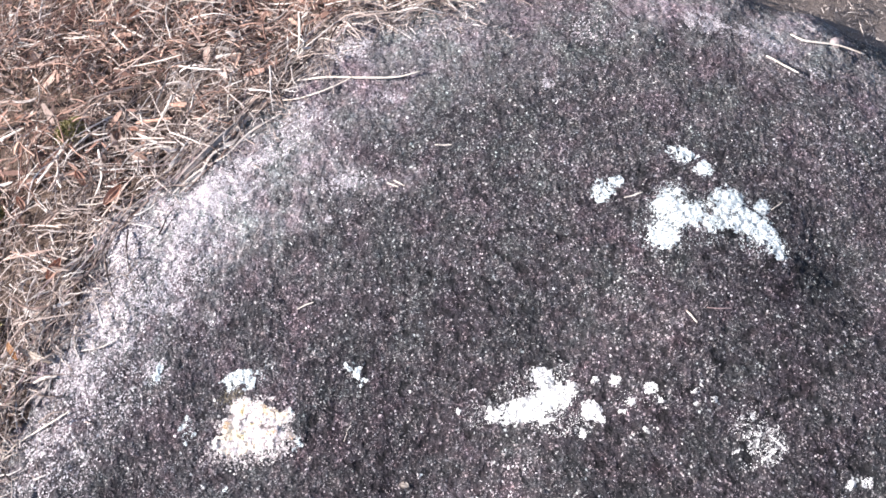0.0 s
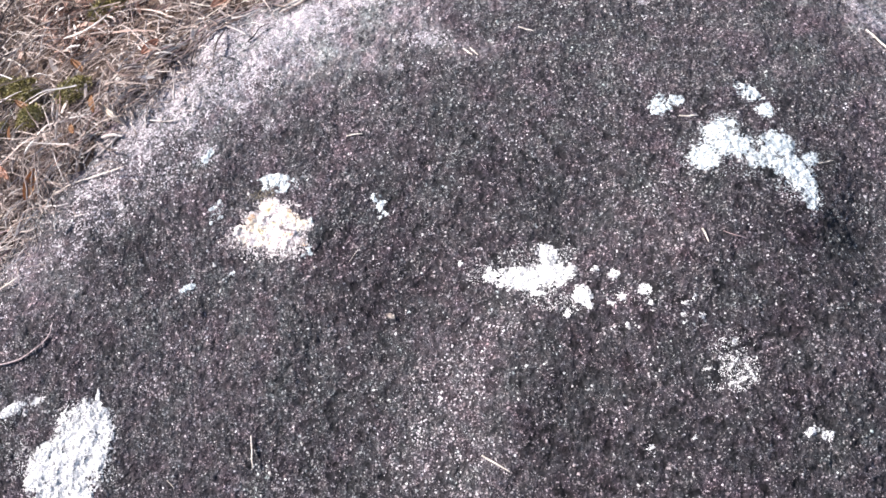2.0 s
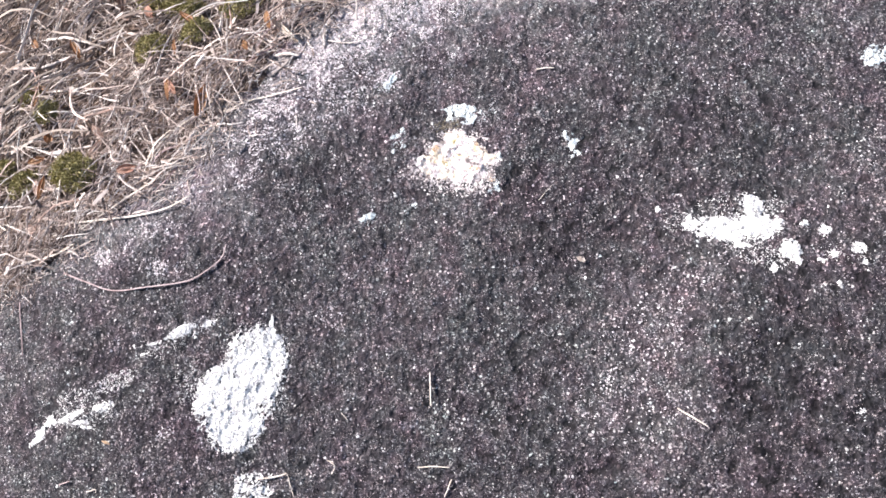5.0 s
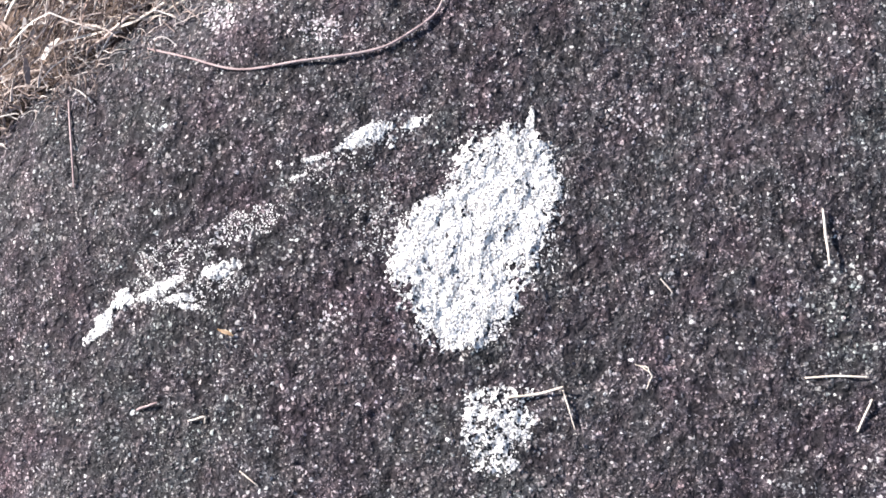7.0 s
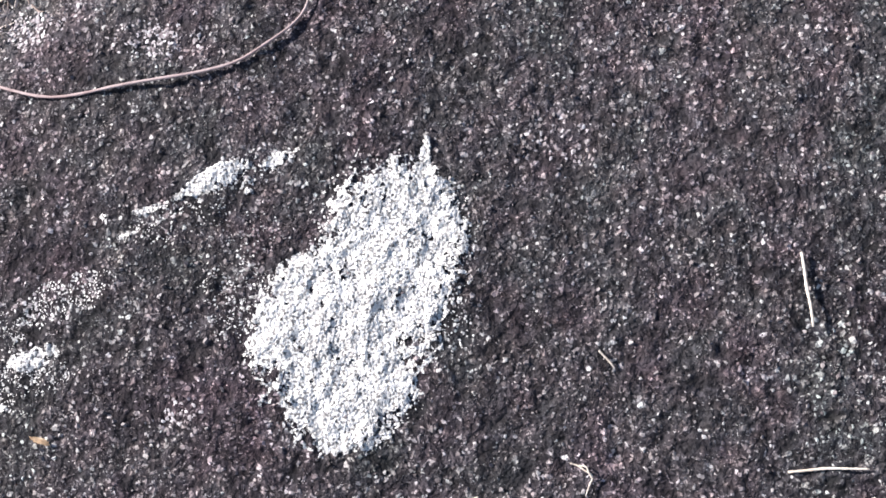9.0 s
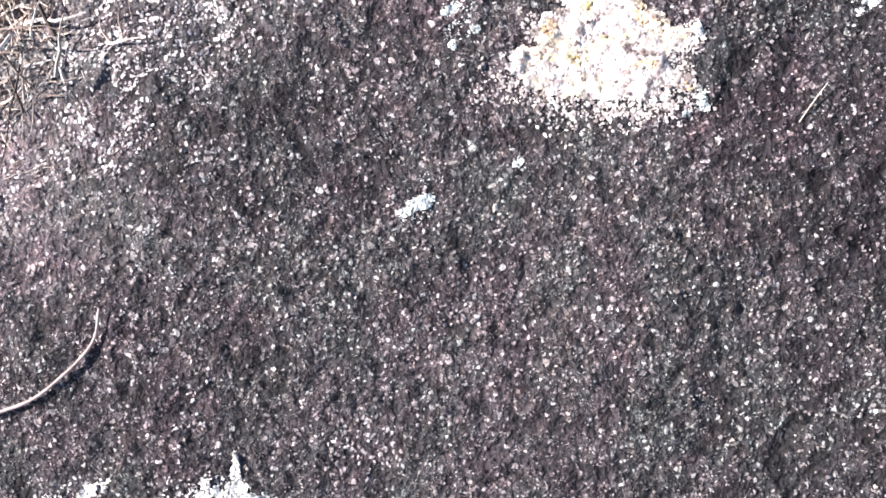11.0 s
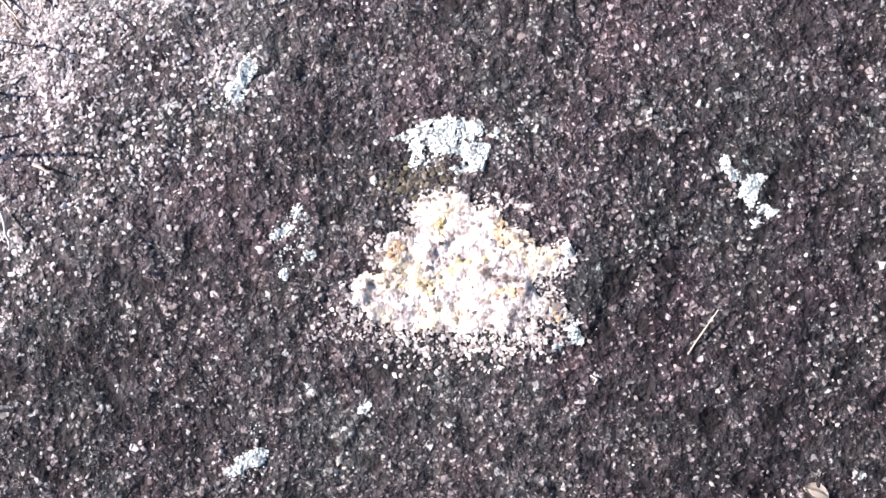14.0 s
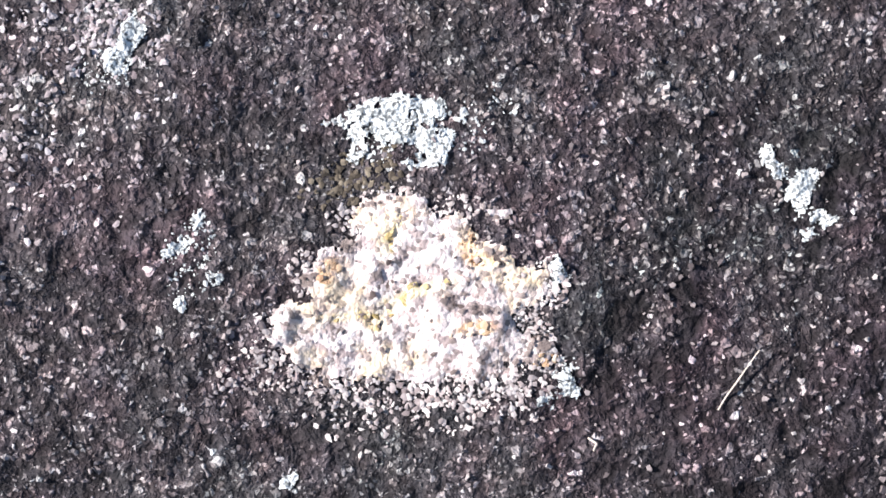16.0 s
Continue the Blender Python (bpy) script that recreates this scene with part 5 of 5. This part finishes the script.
stalk("thin dry stem in a bundle along the rock edge", [(-0.003, 0.498), (0.032, 0.513), (0.068, 0.527)], 0.0012, BLEACHED)
stalk("thin dry stem in a bundle along the rock edge", [(-0.045, 0.471), (-0.017, 0.495), (0.031, 0.490)], 0.0016, BARK)
stalk("thin dry stem in a bundle along the rock edge", [(0.025, 0.524), (0.066, 0.519), (0.087, 0.546)], 0.0030, GREYWOOD)
stalk("thin dry stem in a bundle along the rock edge", [(0.037, 0.537), (0.063, 0.571), (0.117, 0.561)], 0.0030, GREYWOOD)
stalk("thin dry stem in a bundle along the rock edge", [(0.075, 0.543), (0.114, 0.570), (0.155, 0.594)], 0.0030, BLEACHED)
stalk("thin dry stem in a bundle along the rock edge", [(0.052, 0.497), (0.099, 0.527), (0.156, 0.541)], 0.0022, BLEACHED)
stalk("thin dry stem in a bundle along the rock edge", [(-0.045, 0.461), (0.004, 0.485), (0.034, 0.544)], 0.0022, BLEACHED)
stalk("thin dry stem in a bundle along the rock edge", [(0.096, 0.602), (0.132, 0.630), (0.180, 0.641)], 0.0016, GREYWOOD)
stalk("thin dry stem in a bundle along the rock edge", [(0.050, 0.548), (0.099, 0.565), (0.135, 0.605)], 0.0030, GREYWOOD)
stalk("thin dry stem in a bundle along the rock edge", [(-0.021, 0.502), (0.020, 0.521), (0.046, 0.565)], 0.0030, GREYWOOD)
stalk("thin dry stem in a bundle along the rock edge", [(-0.038, 0.457), (0.009, 0.483), (0.057, 0.511)], 0.0016, BARK)
stalk("thin dry stem in a bundle along the rock edge", [(-0.045, 0.488), (-0.005, 0.498), (0.035, 0.508)], 0.0022, GREYWOOD)
stalk("thin dry stem in a bundle along the rock edge", [(0.039, 0.494), (0.076, 0.546), (0.129, 0.573)], 0.0022, BARK)
stalk("thin dry stem in a bundle along the rock edge", [(-0.007, 0.494), (0.030, 0.512), (0.060, 0.542)], 0.0016, BARK)
stalk("thin dry stem in a bundle along the rock edge", [(0.088, 0.591), (0.116, 0.608), (0.134, 0.645)], 0.0012, BLEACHED)
stalk("thin dry stem in a bundle along the rock edge", [(0.064, 0.555), (0.105, 0.581), (0.138, 0.623)], 0.0022, BARK)
stalk("thin dry stem in a bundle along the rock edge", [(-0.018, 0.507), (0.016, 0.561), (0.077, 0.575)], 0.0012, BARK)
stalk("thin dry stem in a bundle along the rock edge", [(0.045, 0.523), (0.071, 0.546), (0.095, 0.574)], 0.0022, BLEACHED)
stalk("thin dry stem in a bundle along the rock edge", [(-0.001, 0.484), (0.028, 0.508), (0.067, 0.516)], 0.0030, BLEACHED)
stalk("thin dry stem in a bundle along the rock edge", [(0.114, 0.586), (0.148, 0.616), (0.188, 0.638)], 0.0022, BARK)


def blades(name, count, box, low, high, thick, material, lay=0.025, keep=None, label="", bend=0.6, over=0.09, way=None):
    """Dry grass: thin three-sided curved stems, lying and half standing on the ground."""
    x0 = rng.uniform(box[0], box[1], count)
    y0 = rng.uniform(box[2], box[3], count)
    s = outside(x0, y0)
    ok = s > -0.005 - over * rng.uniform(0, 1, count) ** 3
    if keep is not None:
        ok &= keep(x0, y0, s)
    a0 = rng.uniform(0, 6.2832, count) if way is None else rng.normal(way, 0.6, count)
    length = rng.uniform(0, 1, count) ** 1.8 * (high - low) + low
    # few reach far in over the rock
    ok &= outside(x0 + np.cos(a0) * length, y0 + np.sin(a0) * length) > -0.02 - over
    x0, y0, a0, length = x0[ok], y0[ok], a0[ok], length[ok]
    n, m = len(x0), 6
    curl = rng.normal(0, bend, n) / m
    lift = rng.uniform(0, 1, n) ** 2 * lay
    rise = rng.normal(0.0, 0.12, n) * length
    rad = thick * rng.uniform(0.45, 1.3, n) * np.clip(length / high + 0.5, 0.5, 1.2)
    x, y, rows = x0.copy(), y0.copy(), []
    for k in range(m):
        a = a0 + curl * k + 0.10 * rng.normal(0, 1, n) * (k > 0)
        f = k / (m - 1)
        g = np.where(outside(x, y) < 0.05, np.maximum(top(x, y), earth(x, y)), earth(x, y))
        z = g + rad + lift + np.abs(rise) * np.sin(f * 3.0) * 0.8 + 0.004 * f
        w = (1 - 0.65 * f) * rad
        dx, dy = -np.sin(a), np.cos(a)
        rows.append(np.stack([np.stack([x + dx * w, y + dy * w, z - 0.3 * w], 1), np.stack([x - dx * w, y - dy * w, z - 0.3 * w], 1), np.stack([x, y, z + 0.7 * w], 1)], 1))
        x, y = x + np.cos(a) * length / (m - 1), y + np.sin(a) * length / (m - 1)
    verts = np.stack(rows, 1).reshape(-1, 3)
    quads = []
    for k in range(m - 1):
        for c in range(3):
            d = (c + 1) % 3
            quads.append((k * 3 + c, k * 3 + d, k * 3 + 3 + d, k * 3 + 3 + c))
    faces = (np.arange(n)[:, None, None] * (m * 3) + np.array(quads)[None]).reshape(-1, 4)
    return tagged(mesh_object(name, verts, faces, material, None, False), label, "grass", kind="stuff")


west = lambda x, y, s: (x < 0.5 + 0.15 * lattice(x, y, 0.2, 56)) & (s < 1.0 + 0.5 * lattice(x, y, 0.25, 57) + rng.uniform(-0.12, 0.12, len(x)))
# litter is thinned here so that dark soil stands in for shadow
shade_gap = lambda x, y: np.hypot((x + 0.42) / 0.22, (y - 0.82) / 0.14) + 0.8 * lattice(x, y, 0.06, 76) < 1.0
heaped = lambda x, y, s: west(x, y, s) & ~(shade_gap(x, y) & (rng.uniform(0, 1, len(x)) < 0.8)) & (rng.uniform(0, 1, len(x)) < 0.72 + 1.1 * lattice(x, y, 0.09, 73) + 0.8 * lattice(x, y, 0.03, 74))
blades("grass_litter", 42000, (-1.25, 0.6, -0.35, 1.35), 0.010, 0.085, 0.0012, LITTER, 0.034, heaped, "tangled dry tan grass litter on the ground", 0.4)
blades("grass_straws", 8000, (-1.25, 0.6, -0.35, 1.35), 0.025, 0.15, 0.0012, STRAWS, 0.044, heaped, "longer bleached straws over the litter", 0.3, 0.04)
reddish = lambda x, y, s: west(x, y, s) & ~(shade_gap(x, y) & (rng.uniform(0, 1, len(x)) < 0.8)) & (0.6 * lattice(x, y, 0.22, 51) + (y - 0.62) + 0.25 * (x + 0.2) > 0) & (s > 0.05)
blades("reddish_litter", 28000, (-1.3, 0.75, 0.2, 1.75), 0.014, 0.075, 0.0014, REDLITTER, 0.052, reddish, "reddish brown dry grass litter", 0.35)
fringe = lambda x, y, s: (s > 0.01) & (s < 0.13) & (x < 0.93) & (lattice(x, y, 0.12, 75) > -0.25)
blades("rim_straws", 1700, (0.3, 1.05, 0.45, 0.9), 0.05, 0.16, 0.0016, STRAWS, 0.045, fringe, "pale straws lying along the far rock rim", 0.2, 0.02, -0.25)
tuft = lambda x, y, s: (s > 0.36 + 0.2 * lattice(x, y, 0.15, 54)) & (s < 1.0) & (x < -0.55) & (lattice(x, y, 0.3, 55) > -0.3)
blades("flattened_grass", 1500, (-1.6, -0.5, 0.05, 1.2), 0.06, 0.24, 0.0030, DULLGRASS, 0.045, tuft, "flattened grey brown dead grass in one direction", 0.18, 0.0, 0.45)
beside = lambda x, y, s: (x < 0.1) & (s < 0.2) & (lattice(x, y, 0.08, 59) > -0.15)
blades("edge_straws", 5000, (-1.1, 0.2, -0.25, 0.9), 0.03, 0.09, 0.0017, STRAWS, 0.016, beside, "pale bleached straws heaped against the rock edge", 0.35, 0.015)
tongue = lambda x, y, s: np.hypot((x + 0.795) / 0.035, (y + 0.125) / 0.07) + 0.6 * lattice(x, y, 0.02, 77) < 1.0
blades("litter_tongue", 900, (-0.85, -0.74, -0.21, -0.04), 0.006, 0.030, 0.0008, LITTER, 0.006, tongue, "tongue of fine brown litter lying on the rock", 0.4, 0.4)
edge = lambda x, y, s: (x < 0.6) & (s < 0.07) & (lattice(x, y, 0.11, 52) + 0.5 * lattice(x, y, 0.04, 53) > -0.2 - 2.0 * s)
blades("edge_crumbs", 80000, (-1.25, 0.6, -0.35, 0.95), 0.004, 0.032, 0.0009, STRAWS, 0.004, edge, "pale litter crumbs strewn on the rock edge", 0.5, 0.13)
east = lambda x, y, s: (s < 0.7) & (s > 0.05)
around = lambda x, y, s: (s > 0.1) & (s < 1.9) & (lattice(x, y, 0.4, 71) + lattice(x, y, 0.13, 72) > -0.15)
blades("dry_turf", 4000, (-2.4, 2.7, -3.0, 2.6), 0.012, 0.05, 0.0016, TURF, 0.010, around, "sparse greyish dry turf on open ground")
blades("short_dry_turf", 11000, (0.7, 1.9, 0.0, 1.4), 0.003, 0.014, 0.0009, TURF, 0.005, east, "short greyish brown dry turf beyond the boulder")


def chips(name, count, box, low, high, material, keep, label):
    """Broken flat bits of leaf and stalk, tilted every way in the litter."""
    x, y = rng.uniform(box[0], box[1], count), rng.uniform(box[2], box[3], count)
    ok = keep(x, y, outside(x, y)) & (outside(x, y) > 0.0)
    x, y = x[ok], y[ok]
    n = len(x)
    length = low + (high - low) * rng.uniform(0, 1, (n, 1)) ** 2
    width = length * rng.uniform(0.12, 0.32, (n, 1))
    turn = rng.uniform(0, 6.2832, n)
    along = np.stack([np.cos(turn), np.sin(turn), rng.normal(0, 0.28, n)], 1)
    across = np.stack([-np.sin(turn), np.cos(turn), rng.normal(0, 0.45, n)], 1)
    up = np.cross(along, across)
    c = np.stack([x, y, earth(x, y) + 0.008 + 0.026 * rng.uniform(0, 1, n)], 1)
    bow = length * rng.uniform(-0.12, 0.12, (n, 1))
    ring = [c - along * length / 2 - across * width * 0.3, c - across * width / 2 + up * bow, c + along * length / 2 - across * width * 0.2,
            c + along * length / 2 + across * width * 0.25, c + across * width / 2 + up * bow, c - along * length / 2 + across * width * 0.3]
    low_ring = [p - up * 0.0007 for p in ring]
    verts = np.stack(ring + low_ring, 1).reshape(-1, 3)
    quads = [(0, 1, 4, 5), (1, 2, 3, 4), (11, 10, 7, 6), (10, 9, 8, 7)] + [(k, k + 6, (k + 1) % 6 + 6, (k + 1) % 6) for k in range(6)]
    faces = (np.arange(n)[:, None, None] * 12 + np.array(quads)[None]).reshape(-1, 4)
    return tagged(mesh_object(name, verts, faces, material, None, False), label, "grass", kind="stuff")


chips("litter_chips", 5000, (-1.8, 0.5, -0.6, 1.9), 0.006, 0.036, LITTER, west, "broken flat bits of dry leaf and stalk")
leafy = lambda x, y, s: reddish(x, y, s) | ((np.hypot(x - -0.233, y - 0.867) < 0.3 + 0.25 * lattice(x, y, 0.1, 58)) & (rng.uniform(0, 1, len(x)) < 0.9))
chips("reddish_chips", 6000, (-1.3, 0.5, 0.2, 1.9), 0.008, 0.046, REDLITTER, leafy, "reddish broken bits of bark and leaf")

# ---- moss, leaf and scraps ----


def moss_clump(x0, y0, r):
    n = 1000
    a, d = rng.uniform(0, 6.28, n), np.sqrt(rng.uniform(0, 1, n)) * r
    x, y = x0 + np.cos(a) * d, y0 + np.sin(a) * d * 0.8
    z = earth(x, y) + 0.018 + 0.030 * np.clip(1 - (d / r) ** 2, 0, 1) * rng.uniform(0.4, 1, n)
    way = rng.normal(0, 1, (n, 3))
    way[:, 2] = np.abs(way[:, 2]) + 0.4
    way /= np.linalg.norm(way, axis=1)[:, None]
    side = np.cross(way, rng.normal(0, 1, (n, 3)))
    side /= np.linalg.norm(side, axis=1)[:, None]
    base, size = np.stack([x, y, z], 1), rng.uniform(0.005, 0.011, (n, 1))
    verts = np.stack([base - side * size * 0.16, base + side * size * 0.16, base + way * size * 0.6 + np.cross(side, way) * size * 0.12, base + way * size], 1).reshape(-1, 3)
    faces = (np.arange(n)[:, None, None] * 4 + np.array([(0, 1, 2), (0, 2, 3), (1, 3, 2)])[None]).reshape(-1, 3)
    return tagged(mesh_object("moss_clump", verts, faces, MOSS, None, False), "olive green moss tuft among the dry grass", "moss", "moss clumps")


for x, y in ((-0.833, 0.212), (-0.859, 0.069), (-0.721, 0.051), (-0.645, 0.440), (-0.550, 0.378), (-0.420, 0.640), (-0.440, 0.585), (-0.405, 0.600), (-0.590, 0.420), (-0.904, 0.276), (-0.933, 0.118), (-0.751, 0.073), (-0.525, 0.314), (-0.442, 0.356), (-0.622, 0.309), (-0.219, 0.697)):
    moss_clump(x, y, rng.uniform(0.026, 0.042))


def dead_leaf(x0, y0, length, width, turn, label, material=LEAF, lift=0.012, lean=25):
    """A curled leaf with a raised midrib and a little thickness."""
    bm = bmesh.new()
    rows = 9
    grid = []
    for i in range(rows):
        t = i / (rows - 1)
        w = width * math.sin(math.pi * min(0.98, 0.04 + t * 0.94)) ** 0.8
        line = []
        for k in (-2, -1, 0, 1, 2):
            u = k / 2
            line.append(bm.verts.new((u * w, (t - 0.5) * length, 0.35 * width * u * u + 0.05 * length * math.sin(t * 5) + (0.002 if k == 0 else 0))))
        grid.append(line)
    for i in range(rows - 1):
        for k in range(4):
            bm.faces.new((grid[i][k], grid[i][k + 1], grid[i + 1][k + 1], grid[i + 1][k]))
    bmesh.ops.solidify(bm, geom=bm.faces[:], thickness=0.0005)
    me = bpy.data.meshes.new("dead_leaf")
    bm.to_mesh(me)
    bm.free()
    me.materials.append(material)
    ob = new("dead_leaf", me)
    z = float(max(top(np.array([x0]), np.array([y0]))[0] if outside(np.array([x0]), np.array([y0]))[0] < 0.05 else -9, earth(np.array([x0]), np.array([y0]))[0]))
    ob.matrix_world = pose(x0, y0, z + lift, 8, lean, turn)
    return tagged(ob, label, "leaf")


dead_leaf(*(-0.486, 0.151), 0.062, 0.010, -8, "curled dead brown leaf at the litter edge", LEAF, 0.028)
dead_leaf(*(-0.618, -0.405), 0.016, 0.0025, 70, "tiny orange leaf shred on the rock", ORANGE, 0.002)
dead_leaf(*(0.144, -0.133), 0.016, 0.0060, 60, "tiny tan flower scrap on the rock", BLEACHED, 0.002)


dead_leaf(*(-0.345, 0.270), 0.070, 0.0055, 45, "broad bleached flat straw blade lying on the litter edge", STRAW, 0.022, -22)


def litter_spot():
    """A free place in the litter beside the boulder."""
    while True:
        x, y = rng.uniform(-1.15, 0.35), rng.uniform(-0.1, 1.3)
        if 0.03 < outside(np.array([x]), np.array([y]))[0] < 0.55:
            return x, y


for k in range(80):
    # fine stems lying along the foot of the rock
    f = rng.uniform(0.0, 9.0)
    i = int(f)
    (x0, y0), (x1, y1) = RIM[i + 1], RIM[i + 2]
    d = math.hypot(x1 - x0, y1 - y0)
    ux, uy = (x1 - x0) / d, (y1 - y0) / d
    off, l, a = rng.uniform(-0.012, 0.05), rng.uniform(0.05, 0.16), rng.normal(0, 0.25)
    cx, cy = x0 + (x1 - x0) * (f - i) + uy * off, y0 + (y1 - y0) * (f - i) - ux * off
    vx, vy = ux * math.cos(a) - uy * math.sin(a), uy * math.cos(a) + ux * math.sin(a)
    bow = rng.normal(0, 0.08) * l
    line = [(cx + vx * l * q - vy * bow * (1 - 4 * q * q), cy + vy * l * q + vx * bow * (1 - 4 * q * q)) for q in (-0.5, -0.17, 0.17, 0.5)]
    m = (GREYWOOD, ROOTLET, STRAW, BARK, REED)[k % 5]
    if min(outside(np.array([p[0] for p in line]), np.array([p[1] for p in line]))) < -0.03:
        continue
    stalk({"grey_weathered_wood": "thin grey stem along the foot of the rock", "reddish_rootlet": "thin reddish rootlet along the foot of the rock"}.get(m.name, "thin tan stem along the foot of the rock"),
          line, rng.uniform(0.0009, 0.0022), m, rng.uniform(0.0, 0.010))
for k in range(110):
    x, y = litter_spot()
    a, l = rng.uniform(0, 6.28), rng.uniform(0.03, 0.11)
    bow = rng.normal(0, 0.14)
    line = [(x + math.cos(a + bow * i) * l * (i / 3 - 0.5), y + math.sin(a + bow * i) * l * (i / 3 - 0.5)) for i in range(4)]
    m = (BLEACHED, REED, BARK, STRAW, GREYWOOD)[k % 5]
    stalk("dull grey stalk lying over the litter" if m is GREYWOOD else "pinkish tan stalk lying over the litter" if m is REED else "dark brown stalk lying over the litter" if m is BARK else "pale bleached straw lying over the litter",
          line, rng.uniform(0.0013, 0.0030), m, rng.uniform(0.002, 0.020))
for k in range(70):
    x, y = litter_spot()
    m = (LEAF, REDBARK, REED, BARK)[k % 4]
    dead_leaf(x, y, rng.uniform(0.018, 0.05), rng.uniform(0.004, 0.009), rng.uniform(0, 360),
              {"dead_brown_leaf": "curled dead brown leaf scrap in the litter", "reddish_bark": "reddish bark scrap in the litter", "brown_bark": "dark brown bark scrap in the litter"}.get(m.name, "pinkish tan leaf scrap in the litter"), m, rng.uniform(0.026, 0.042))


def pebble(x0, y0, r, label):
    bm = bmesh.new()
    bmesh.ops.create_icosphere(bm, subdivisions=2, radius=r)
    for v in bm.verts:
        v.co *= 1 + 0.25 * noise.noise(v.co * 90)
        v.co.z *= 0.7
    me = bpy.data.meshes.new("pebble")
    bm.to_mesh(me)
    bm.free()
    me.materials.append(FELDSPAR)
    ob = new("pebble", me)
    z = float(max(top(np.array([x0]), np.array([y0]))[0], earth(np.array([x0]), np.array([y0]))[0]))
    ob.location = (x0, y0, z + r * 0.5)
    return tagged(ob, label, "pebble")


pebble(*(1.123, 0.325), 0.011, "small white pebble at the rock rim")
